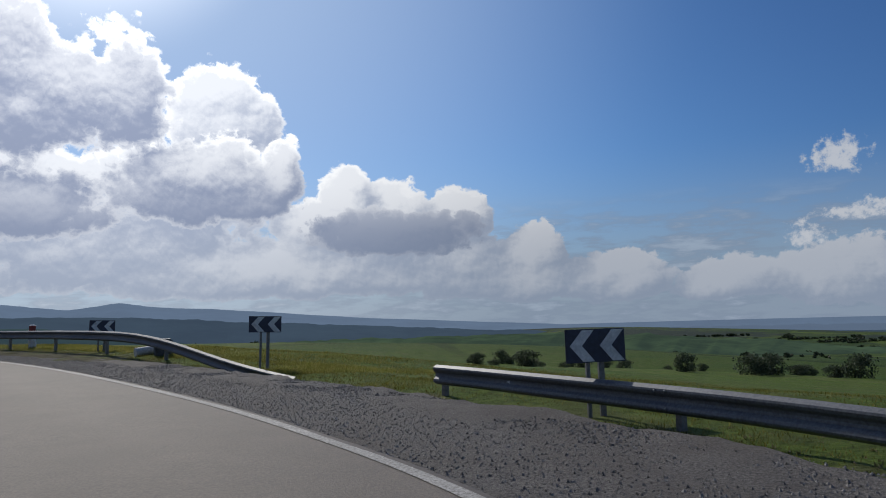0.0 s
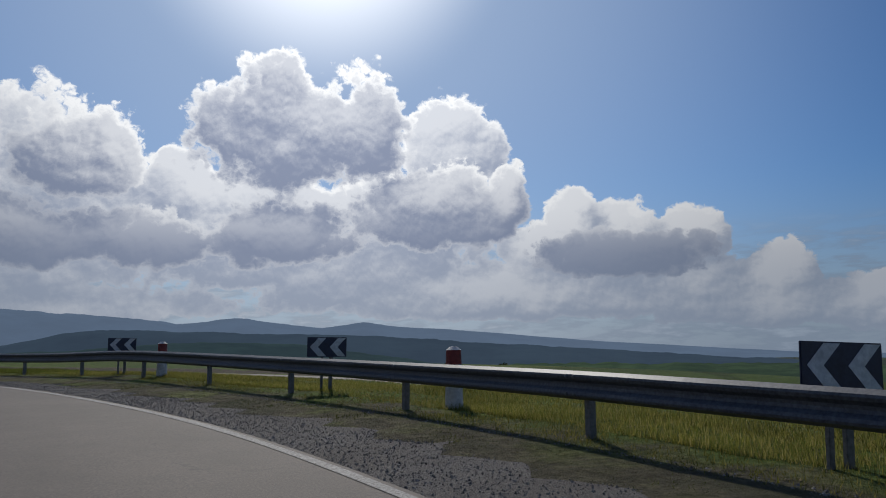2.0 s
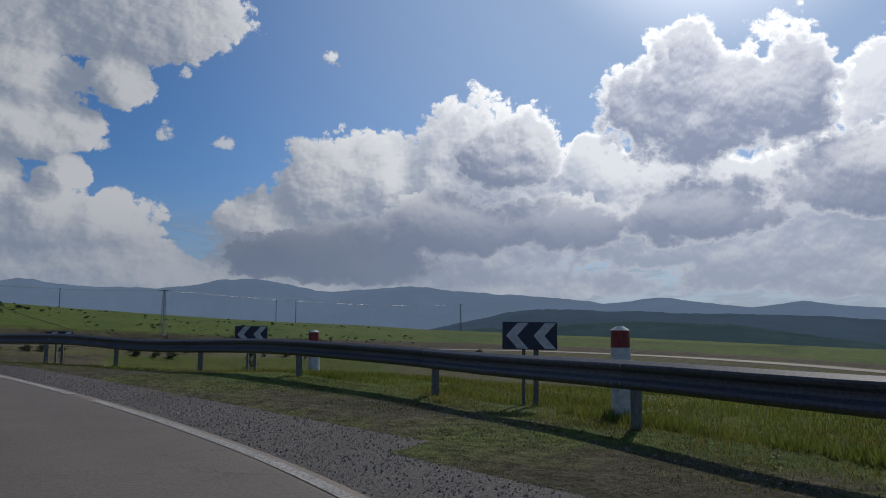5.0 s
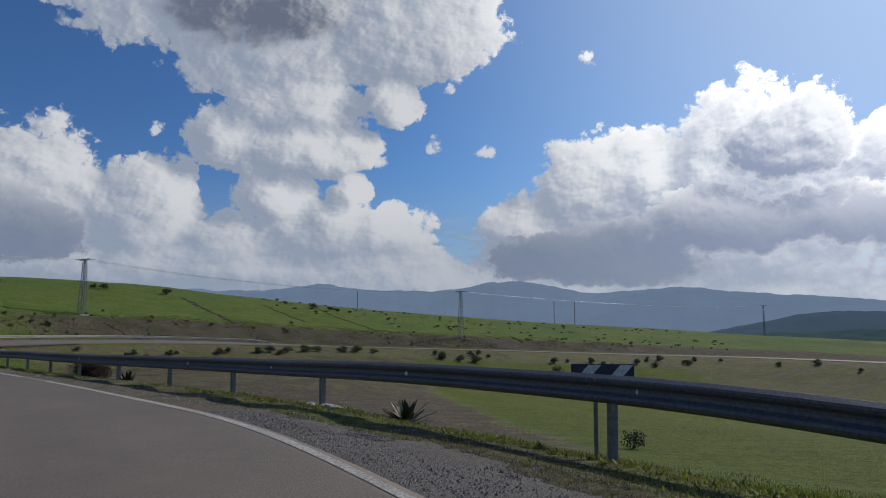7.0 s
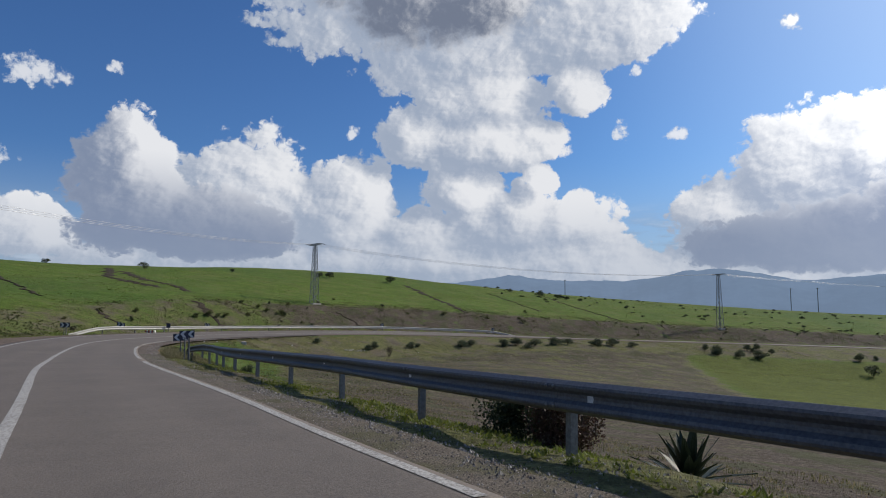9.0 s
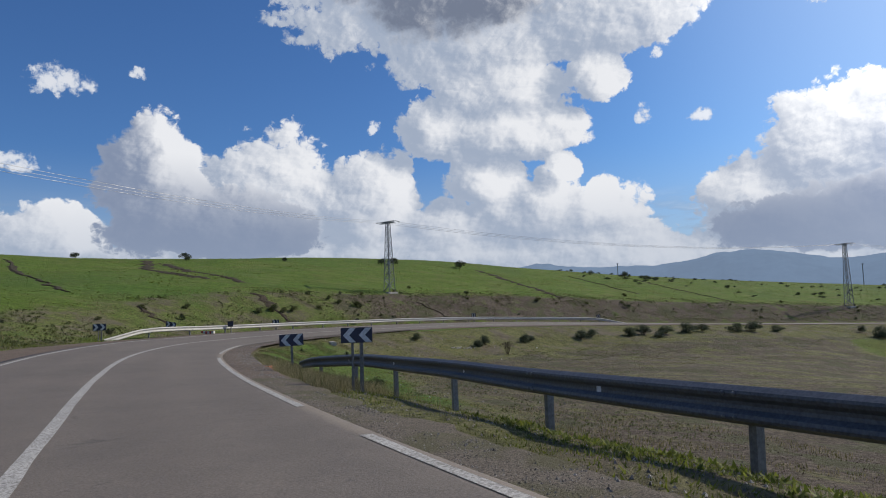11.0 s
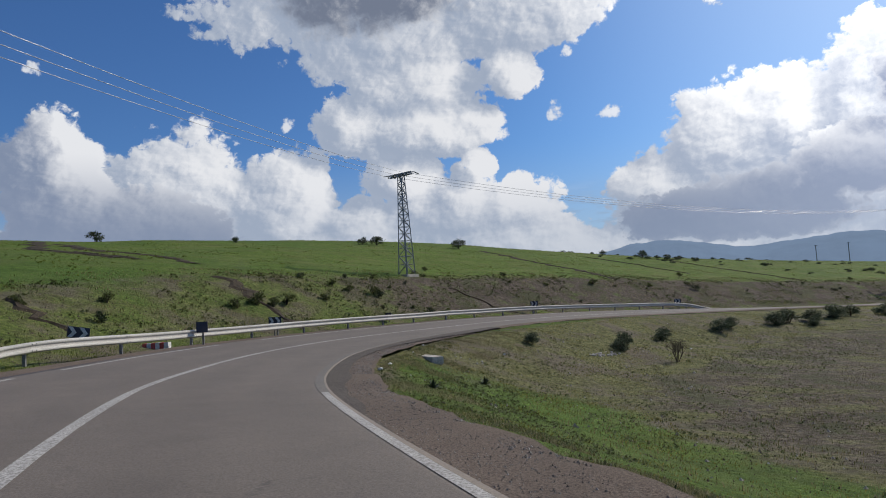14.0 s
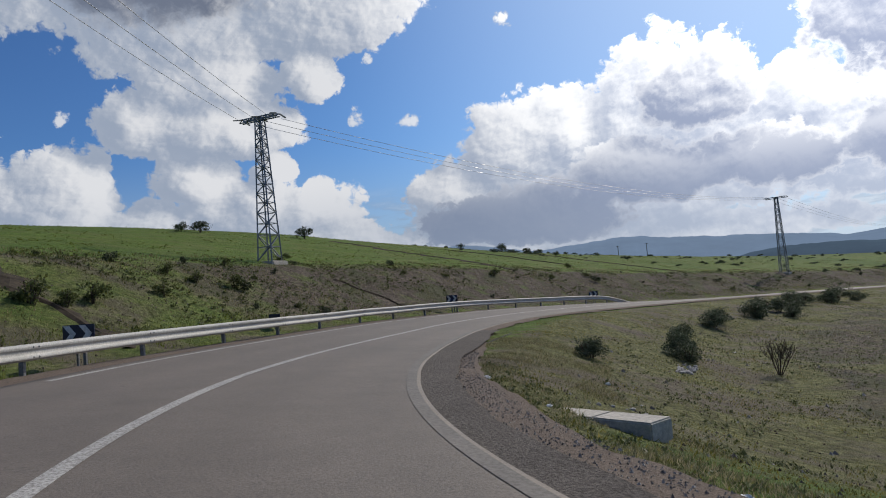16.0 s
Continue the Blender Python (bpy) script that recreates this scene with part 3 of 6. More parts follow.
def ground_z(x, y):
    """Height of the land, with the road's bed in it."""
    x, y = np.asarray(x, float), np.asarray(y, float)
    s, d = near_line(x, y)
    zr = np.interp(s, S, ROAD[:, 2]) - bank(s) * np.clip(d, -7.5, .3)
    # right of the lane
    out = profile(d, (0, 0), (1, .0), (3.0, .04), (3.6, .1), (6, .0), (12, -.5), (20, -1.7), (45, -4.0), (120, -9.8), (400, -45), (6000, -50))
    ravine = profile(d, (0, 0), (1.5, -.02), (2.6, -.12), (4.5, -.8), (9, -1.9), (20, -3.6), (60, -7.0), (400, -40), (6000, -45))
    inner = profile(d, (0, 0), (1.1, -.08), (2, -.42), (4.5, -1.3), (7, -2.0), (12, -2.6), (40, -3.6), (400, -40), (6000, -45))
    easy = profile(d, (0, 0), (1.1, -.06), (2.5, -.35), (8, -1.1), (18, -2.3), (40, -3.6), (400, -40), (6000, -45))
    w3 = smooth01((s - S_CUT - 12) / 30)
    inner = inner * (1 - w3) + easy * w3
    inner = inner - .06 * np.clip(y - 55, 0, 70) * smooth01((d - 3) / (7 + 26 * w3))
    low = 1 - smooth01((s - S_START - 3) / 12)
    out = out - .3 * low * smooth01(d / 2.6)
    w1 = smooth01((s - S_FIELD) / (S_RAVINE - S_FIELD))
    w2 = smooth01((s - S_BEND + 25) / 25)
    ravine = ravine - .16 * smooth01((s - S_RAVINE - 8) / 10) * smooth01((d - 1.0) / 1.0)
    right = (out * (1 - w1) + ravine * w1) * (1 - w2) + inner * w2
    # left of the road
    l = -d - 6.8
    gentle = profile(l, (0, 0), (1, -.1), (3, -.05), (10, 1.15), (28, 4.75), (50, 8.95), (70, 10.8), (110, 10.4), (300, 3), (700, -20), (6000, -30))
    cut = profile(l, (0, 0), (1, -.12), (2.2, -.1), (4.5, .9), (9, 3.2), (12, 4.0), (28, 7.5), (46, 11.0), (62, 12.6), (110, 11.5), (300, 3), (700, -20), (6000, -30))
    flat = profile(l, (0, 0), (3, -.2), (30, 1.0), (200, 3), (600, -10), (6000, -30))
    wf = smooth01((s - S_FIELD) / 40)
    wc = smooth01((s - S_BEND - 8) / 25)
    fade = profile(s, (S_CUT + 40, 1.0), (S_P2 - 25, .9), (S_P2, .76), (S_P2 + 45, .58), (S_FAR, .3), (S_FAR + 60, .15))
    left = (flat * (1 - wf) + gentle * wf) * (1 - wc) + cut * wc
    left = np.where(left > 0, left * (1 - wc + wc * fade), left)
    left = left - 1.35 * smooth01((24 - y) / 36) * smooth01((l - 10) / 25) * wf
    z = zr + np.where(d > 0, right, np.where(l > 0, left, 0))
    # the wide land: valleys and rolling hills past a few hundred metres
    cx, cy = x + 70, y - 40
    r = np.hypot(cx, cy)
    far = -58 + 95 * fbm(x, y, 650, 4, 3.0) + 70 * fbm(x, y, 1500, 3, 8.0) + 38 * smooth01((r - 700) / 1500)
    toward = np.degrees(np.arctan2(-(x - 0), y - 0 + 1e-9))
    far = far - 40 * np.exp(-((toward - 14) / 17) ** 2) * smooth01((r - 160) / 200) * (y > 0)
    # the skyline of the hills falls towards the east
    cap = np.hypot(x, y) * np.tan(np.radians(profile(toward, (-180, -.5), (-70, -2.9), (-39, -2.3), (-29, -1.9), (-17, -1.25), (-10, -1.7), (-2, -1.7), (10, -1.1), (30, -.6), (60, -.1), (90, .2), (180, -.5)))) + 1.0
    far = cap - 14 * np.log1p(np.exp(np.clip((cap - far) / 14, -40, 40)))
    wfar = smooth01((r - 235) / 330)
    z = z * (1 - wfar) + far * wfar
    # unevenness
    away = smooth01((np.where(d > 0, d, l) - 1.5) / 4)
    z = z + away * (.35 * fbm(x, y, 5, 3, 1.0) + .8 * fbm(x, y, 26, 3, 5.0) * smooth01((np.abs(d) - 10) / 20))
    under = (d < 1.2) & (d > -7.9)
    return z - np.where(under, .10, 0), s, d, r


def axis(lo, hi, step, far, growth=1.14):
    a = list(np.arange(lo, hi + .01, step))
    st, v = step, hi
    up = []
    while v < far:
        st *= growth
        v += st
        up.append(v)
    st, v, down = step, lo, []
    while v > -far:
        st *= growth
        v -= st
        down.append(v)
    return np.array(down[::-1] + a + up)


def build_ground():
    xs, ys = axis(-232, 22, 1.0, 4600), axis(-12, 214, 1.0, 4600)
    X, Y = np.meshgrid(xs, ys)
    z, s, d, r = ground_z(X.ravel(), Y.ravel())
    Z = z.reshape(X.shape)
    D = d.reshape(X.shape)
    # ease the seams between the reaches of the two legs
    for _ in range(10):
        Zs = Z.copy()
        Zs[1:-1, 1:-1] = (Z[1:-1, 1:-1] * 2 + Z[:-2, 1:-1] + Z[2:, 1:-1] + Z[1:-1, :-2] + Z[1:-1, 2:]) / 6
        w = smooth01((np.abs(D + 3) - 14) / 10)
        Z = Z * (1 - w) + Zs * w
    ny, nx = X.shape
    k = np.arange(nx * ny).reshape(ny, nx)
    faces = np.stack([k[:-1, :-1], k[:-1, 1:], k[1:, 1:], k[1:, :-1]], -1).reshape(-1, 4)
    me = bpy.data.meshes.new("ground")
    me.from_pydata(np.column_stack([X.ravel(), Y.ravel(), Z.ravel()]).tolist(), [], faces.tolist())
    me.polygons.foreach_set("use_smooth", np.ones(len(faces), bool))
    l = -d - 6.8
    wc = smooth01((s - S_BEND - 4) / 20)
    bare = np.where(l > 0, wc * smooth01((l - 1) / 2) * (1 - smooth01((l - 9) / 3)) * (.42 + .2 * smooth01((s - S_CUT) / 12)), 0)
    ravine = smooth01((s - S_RAVINE) / 12) * (1 - smooth01((s - S_BEND - 10) / 14))
    mx, my = X.ravel(), Y.ravel()
    meadow = smooth01((my - 66 - .33 * (-mx - 120)) / 5) * smooth01((d - 9) / 4) * smooth01((mx + 172) / 8) * smooth01((-58 - mx) / 10) * smooth01((150 - my) / 20)
    bare = np.where(d > 0, np.where(d > 3.5, .62 * ravine * smooth01((d - 3) / 3) * (1 - meadow), .3 * (s > S_RAVINE)), bare)
    inner = (s > S_BEND - 12) & (d > 5) & (s < S_P2)
    bare = np.where(inner, .55 * smooth01((d - 4) / 7) * (1 - meadow), bare)
    rough_g = np.where(d > 0, np.where(s > S_RAVINE, .8 * (1 - meadow), .15), np.where(l > 0, .55 * (1 - smooth01((l - 9) / 6)), 0))
    rough_g = np.where((d > 0) & (s < S_RAVINE) & (d < 3.4), .6, rough_g)
    bare = np.where((d > 0) & (s < S_RAVINE) & (d < 3.6), .46, bare)
    strip = smooth01((s - S_BEND + 12) / 6) * (1 - smooth01((s - S_BEND - 16) / 10)) * smooth01((d - 1.2) / .8) * (1 - smooth01((d - 7) / 3))
    bare, rough_g = bare * (1 - strip), rough_g * (1 - .8 * strip)
    far = smooth01((r - 250) / 300)
    wood = far * (.40 + 1.1 * fbm(X.ravel(), Y.ravel(), 300, 4, 21.0)) + smooth01((r - 1100) / 500) * .06
    col = me.color_attributes.new("cover", "FLOAT_COLOR", "POINT")
    col.data.foreach_set("color", np.column_stack([bare * (1 - far), rough_g * (1 - far), np.clip(wood, 0, 1), meadow]).astype(np.float32).ravel())
    me.materials.append(M_GROUND)
    ob = new("ground", me)
    tagged(ob, "green rolling farmland with grass, bare earth and far woods", "ground", kind="structure")
    # heights at any place, from the sheet as built
    def height(x, y):
        i = np.clip(np.searchsorted(xs, x) - 1, 0, nx - 2)
        j = np.clip(np.searchsorted(ys, y) - 1, 0, ny - 2)
        u, v = (x - xs[i]) / (xs[i + 1] - xs[i]), (y - ys[j]) / (ys[j + 1] - ys[j])
        return (Z[j, i] * (1 - u) + Z[j, i + 1] * u) * (1 - v) + (Z[j + 1, i] * (1 - u) + Z[j + 1, i + 1] * u) * v
    return ob, height


ground, height = build_ground()


def ribbon(name, s0, s1, d0, d1, dz, mat, step=0.5, cross=1, parent=None, wander=0.0, depth=0.0, seed=0, drop=0.0, lumps=0.0):
    """A strip along the road between the offsets d0 and d1 (numbers or functions of s)."""
    ss = np.arange(s0, s1 + step / 2, step)
    a = d0(ss) if callable(d0) else np.full(len(ss), float(d0))
    b = d1(ss) if callable(d1) else np.full(len(ss), float(d1))
    if wander:
        b = b + wander * 2 * fbm(ss, ss * 0 + seed, 1.6, 4, seed + 2.0)
    rows = []
    for k in range(cross + 1):
        u = k / cross
        p = on_road(ss, a + (b - a) * u, dz)
        if drop:
            p[:, 2] -= drop * u ** 2
        if lumps:
            p[:, 2] += lumps * float(smooth01((u - .5) / .35)) * (fbm(p[:, 0], p[:, 1], .9, 4, 15.0) + .35 * fbm(p[:, 0], p[:, 1], .2, 2, 25.0))
        rows.append(p)
    V = np.concatenate(rows)
    n = len(ss)
    F = [(k * n + i, (k + 1) * n + i, (k + 1) * n + i + 1, k * n + i + 1) for k in range(cross) for i in range(n - 1)]
    if depth:
        base = len(V)
        edge = np.concatenate([rows[0], rows[-1]])
        edge[:, 2] -= depth
        V = np.concatenate([V, edge])
        F += [(i, i + 1, base + i + 1, base + i) for i in range(n - 1)]
        F += [(cross * n + i + 1, cross * n + i, base + n + i, base + n + i + 1) for i in range(n - 1)]
    ob = mesh_object(name, V.tolist(), F, mat, parent, smooth=True)
    if mat is M_ASPHALT:
        across = np.concatenate([a + (b - a) * k / cross for k in range(cross + 1)] + ([a, b] if depth else []))
        ob.data.attributes.new("across", "FLOAT", "POINT").data.foreach_set("value", across.astype(np.float32))
    return ob


S_END = S[-1] - 2


def edge(s):
    """How far the painted edge swings off the line where the bend tightens."""
    return profile(s, (s_near(-136, 21.3), 0), (s_near(-142.7, 23.9), -.2), (s_near(-146.4, 26.5), -.45), (s_near(-151, 31), -.95), (s_near(-157, 37.8), -1.0), (s_near(-163, 47.5), -.5), (s_near(-168, 60.8), 0))


road = tagged(ribbon("road", 0, S_END, -6.75, lambda s: .13 + edge(s), 0.0, M_ASPHALT, cross=28, depth=.2), "worn grey-brown asphalt country road through bends", "road", kind="structure")
S_END_NEAR = s_near(-176, 105)


M_CHIPS = material("dark_chippings", (.05, .043, .037), (.17, .148, .128), 34, .95, bump=1.0, patch=.3, patch_scale=.8)

# ---- road marks and verges ----
def mark(name, s0, s1, d, w, label, mat=M_LINE):
    def off(s):
        return d + (edge(s) if d == 0 else .17 * (1 - smooth01((s - s_near(-93, 26.5)) / 14)) if d == -3.12 else 0 * s)
    ob = ribbon(name, s0, s1, lambda s: off(s) - w / 2, lambda s: off(s) + w / 2, .006, mat, step=.5, wander=.02, seed=int(s0))
    return tagged(ob, label, "road marking", "road markings")


gaps = [(s_near(-74.3, 33), s_near(-71.9, 33.7)), (s_near(-97.6, 25.2), s_near(-94.5, 26.1)), (s_near(-116.3, 20.8), s_near(-113.4, 21.3)), (s_near(-45.2, 37.3), s_near(-44.6, 37.3))]
S_WORN = s_near(-127, 20)
cuts = sorted([2.0] + [v for g in gaps for v in (min(g), max(g))] + [S_WORN])
for a, b in zip(cuts[0::2], cuts[1::2]):
    mark("edge_line", a, b, 0.0, .12, "worn white edge line painted on the asphalt")
mark("edge_line", s_near(-150.5, 30.6), S_END_NEAR, 0.0, .13, "worn white edge line painted on the asphalt", M_LINE_WORN)
mark("centre_line", s_near(-60, 36.9), s_near(-176, 105), -3.12, .16, "solid white centre line painted on the asphalt")
for a, b in ((s_near(-84, 29.5), s_near(-104, 23.5)), (s_near(-106, 23), s_near(-131, 20.2)), (s_near(-133, 20.6), s_near(-141, 23.2)), (s_near(-143, 24.2), s_near(-168, 60.8))):
    mark("edge_line", a, b, -6.35, .14, "worn white edge line painted on the asphalt")

mark("edge_line", S_WORN, s_near(-150.5, 30.6), 0.0, .16, "faded edge line worn to grey on the asphalt", M_LINE_WORN)
S_GRAVEL1 = s_near(-59, 37)


def gravel_edge(s):
    return profile(s, (0, 3.1), (s_near(4.5, 0), 2.9), (s_near(-3, 13.3), 2.75), (s_near(-13, 24.3), 2.3), (s_near(-28, 33.4), 2.3), (s_near(-36, 36.2), 2.8), (s_near(-43, 37.3), 3.0), (s_near(-52, 37.4), 2.2), (S_GRAVEL1, 1.2), (s_near(-80, 31), 1.0), (s_near(-100, 24.5), .9), (s_near(-112, 21.5), 1.25), (s_near(-128, 20), 1.15), (s_near(-140, 23), 1.1), (s_near(-146.4, 26.5), .65), (s_near(-151, 31), -.3), (s_near(-157, 37.8), -.6), (s_near(-163, 47.5), -.1), (s_near(-168, 60.8), .45), (S_END, .6))


verge = ribbon("gravel_verge", 0, s_near(-62, 36.5), .11, gravel_edge, -.012, M_GRAVEL, step=.15, cross=24, wander=.35, drop=.05, lumps=.12)
tagged(verge, "strip of loose grey gravel beside the asphalt", "gravel", kind="structure")
vergeb = ribbon("gravel_verge", s_near(-62, 36.5), s_near(-104, 23.5), .11, gravel_edge, -.012, M_VERGE, step=.2, cross=12, wander=.3, drop=.05, lumps=.09)
tagged(vergeb, "strip of stony brown earth beside the asphalt", "verge", kind="structure")
verge2 = ribbon("gravel_verge", s_near(-104, 23.5), S_END, lambda s: .11 + edge(s), gravel_edge, -.012, M_DIRT, step=.25, cross=10, wander=.25, drop=.06, lumps=.07)
tagged(verge2, "strip of reddish stony earth beside the asphalt", "verge", kind="structure")
chips = ribbon("gravel_verge", s_near(-122, 20.3), s_near(-152, 32), lambda s: .13 + edge(s), lambda s: .16 + .44 * smooth01((s - s_near(-122, 20.3)) / 9) * smooth01((s_near(-152, 32) - s) / 6) + .4 * edge(s), -.004, M_CHIPS, step=.2, cross=2, wander=.14, seed=4)
tagged(chips, "band of dark loose road chippings beside the asphalt", "gravel", kind="structure")
verge3 = ribbon("gravel_verge", s_near(-60, 37), S_END, lambda s: profile(s, (s_near(-90, 27.4), -7.6), (s_near(-100, 24.5), -9.2), (s_near(-122, 20.3), -9.2), (s_near(-131, 20.2), -7.6)), -6.72, -.012, M_DIRT, step=.5, cross=3, drop=.03)
tagged(verge3, "narrow strip of earth along the far road edge", "verge", kind="structure")

# ---- guardrails ----
WAVE = [(.015, .155), (.078, .118), (.083, .095), (.075, .065), (.038, .03), (.034, .0), (.038, -.03), (.075, -.065), (.083, -.095), (.078, -.118), (.015, -.155)]


def beam_mesh(points, normals, thick=.006):
    """A W-shaped steel sheet through the given places; normals point to the traffic."""
    V, F = [], []
    m = len(WAVE) * 2
    for p, n in zip(points, normals):
        for u, v in WAVE:
            V.append((p[0] + n[0] * u, p[1] + n[1] * u, p[2] + v))
        for u, v in reversed(WAVE):
            V.append((p[0] + n[0] * (u - thick), p[1] + n[1] * (u - thick), p[2] + v))
    for i in range(len(points) - 1):
        for k in range(m):
            F.append((i * m + k, i * m + (k + 1) % m, (i + 1) * m + (k + 1) % m, (i + 1) * m + k))
    F.append(tuple(range(m)))
    F.append(tuple(range((len(points) - 1) * m, len(points) * m))[::-1])
    return V, F


post_mesh = bpy.data.meshes.new("post")
bm = bmesh.new()
add_box(bm, 0, -.04, -.5, .07, .012, 1.2)
add_box(bm, .035, 0, -.5, .008, .09, 1.2)
add_box(bm, -.035, 0, -.5, .008, .09, 1.2)
bm.to_mesh(post_mesh), bm.free()
post_mesh.materials.append(M_POST)
spacer_mesh = bpy.data.meshes.new("spacer")
bm = bmesh.new()
add_box(bm, 0, 0, 0, .11, .10, .19, .012)
bm.to_mesh(spacer_mesh), bm.free()
spacer_mesh.materials.append(M_POST)
bolt_mesh = bpy.data.meshes.new("bolt")
bm = bmesh.new()
bmesh.ops.create_uvsphere(bm, u_segments=8, v_segments=5, radius=.02)
bm.to_mesh(bolt_mesh), bm.free()
bolt_mesh.materials.append(M_POST)
reflector_mesh = bpy.data.meshes.new("reflector")
bm = bmesh.new()
add_box(bm, 0, 0, 0, .085, .02, .07, .004)
bm.to_mesh(reflector_mesh), bm.free()
reflector_mesh.materials.append(M_CHEVRON)


def shared(name, mesh, m, parent):
    ob = new(name, mesh)
    ob.parent = parent
    ob.matrix_world = m
    return ob


S_LINE = s_near(-50, 37.4)


def guardrail(label, s0, s1, offset, side, mat, top=.72, ramp0=0.0, ramp1=0.0, posts_at=(), reflectors=(), kink=.02, line=None):
    """side: -1 when the traffic runs on the left of the rail (rail right of the lane), 1 otherwise."""
    rail = thing("guardrail", Matrix.Identity(4), label, "guardrail")
    cuts_ = [s0] + [v for v in posts_at if s0 + 1.2 < v < s1 - 1.2] + [s1]
    n = len(cuts_) - 1

    def axis_at(s):
        s = np.asarray(s, float)
        d = offset(s)
        p = on_road(s, d)
        g = np.array([height(a, b) for a, b in p[:, :2]])
        low = np.minimum(p[:, 2] + .12, np.maximum(g, p[:, 2] - .25))
        zc = low + top - .155
        if ramp0:
            zc = zc - (top - .1) * smooth01((s0 + ramp0 - s) / ramp0)
        if ramp1:
            zc = zc - (top - .1) * smooth01((s - s1 + ramp1) / ramp1)
        if line is not None:
            w = smooth01((s - S_LINE) / 6)
            zc = zc * (1 - w) + w * (p[:, 2] + line(s) - .155)
        p[:, 2] = zc + kink * np.sin(s * .37) * .6 + kink * np.sin(s * 1.1 + 1) * .3
        nx = np.interp(s, S, RIGHT[:, 0]) * side
        ny = np.interp(s, S, RIGHT[:, 1]) * side
        return p, np.column_stack([nx, ny]), g
    # one height line for the whole rail, smoothed, so that sheets meet
    fine = np.arange(s0, s1 + .5, .5)
    P, N, G = axis_at(fine)
    for _ in range(10):
        P[1:-1, 2] = (P[:-2, 2] + 2 * P[1:-1, 2] + P[2:, 2]) / 4

    def place(s):
        return np.array([np.interp(s, fine, P[:, k]) for k in range(3)]), np.array([np.interp(s, fine, N[:, k]) for k in range(2)])
    beams = []
    for i in range(n):
        ss = np.linspace(cuts_[i], cuts_[i + 1] + (.12 if i < n - 1 else 0), 6)
        pts = [place(v) for v in ss]
        V, F = beam_mesh([p + np.array([*(q * (.004 if i % 2 else 0)), 0]) for p, q in pts], [q for p, q in pts])
        beams.append(mesh_object("beam", V, F, mat, rail, smooth=False))
    for i in range(n + 1):
        p, q = place(cuts_[i])
        yaw = math.atan2(q[1], q[0]) + math.pi / 2
        g = height(p[0], p[1])
        if p[2] - g > .28:
            lean = random.uniform(-2, 2)
            base = Matrix.Translation((p[0] - q[0] * .15, p[1] - q[1] * .15, p[2] - .02)) @ Matrix.Rotation(yaw, 4, "Z")
            shared("post", post_mesh, base @ Matrix.Rotation(radians(lean), 4, "Y"), rail)
            shared("spacer", spacer_mesh, Matrix.Translation((p[0] - q[0] * .06, p[1] - q[1] * .06, p[2])) @ Matrix.Rotation(yaw, 4, "Z"), rail)
        for ds, dv in ((-.06, .095), (.06, .095), (.0, 0.0), (-.06, -.095), (.06, -.095)):
            pp, qq = place(min(max(cuts_[i] + ds + .06, s0), s1))
            if s0 < cuts_[i] < s1:
                off = .085 if dv else .008
                shared("bolt", bolt_mesh, Matrix.Translation((pp[0] + qq[0] * off, pp[1] + qq[1] * off, pp[2] + dv)), beams[min(i, n - 1)])
    for v in reflectors:
        p, q = place(v)
        yaw = math.atan2(q[1], q[0]) + math.pi / 2
        shared("reflector", reflector_mesh, Matrix.Translation((p[0] + q[0] * .03, p[1] + q[1] * .03, p[2])) @ Matrix.Rotation(yaw, 4, "Z"), beams[min(int(np.searchsorted(cuts_, v)) - 1, n - 1) if v > s0 else 0])
    return rail


S_R0, S_R1 = s_near(-.3, 9.1), s_near(-112.4, 21.5)


def rail_offset(s):
    return profile(s, (0, 3.9), (s_near(4, 1), 3.6), (s_near(-3.3, 13.7), 3.15), (s_near(-8, 19.5), 2.75), (s_near(-20.6, 29.5), 3.25), (s_near(-30, 34), 3.1), (s_near(-36.3, 36.2), 3.5), (s_near(-42, 37.1), 4.1), (s_near(-48, 37.4), 3.85), (s_near(-56, 37.2), 3.0), (s_near(-59.5, 36.9), 2.6), (s_near(-63, 36.2), 2.28), (s_near(-67, 35.1), 2.08), (s_near(-72.3, 33.6), 1.85), (s_near(-79, 31.2), 1.98), (s_near(-85.6, 29), 2.15), (s_near(-93, 26.5), 2.4), (s_near(-99, 24.8), 2.8), (s_near(-105, 23.2), 3.0), (s_near(-109, 22.2), 2.7), (s_near(-112, 21.5), 2.75))


def rail_top(s):
    """Height of the rail's upper edge over the road beside the ravine."""
    return profile(s, (s_near(-50, 37.4), .78), (s_near(-59.5, 36.9), .76), (s_near(-63, 36.2), .72), (s_near(-67, 35.1), .68), (s_near(-72.3, 33.6), .64), (s_near(-79, 31.2), .56), (s_near(-85.6, 29), .5), (s_near(-93, 26.5), .46), (s_near(-99, 24.8), .42), (s_near(-104.7, 23.3), .35), (s_near(-107, 22.7), .23), (s_near(-109, 22.2), .12), (s_near(-111, 21.8), -.04), (s_near(-113, 21.35), -.25))


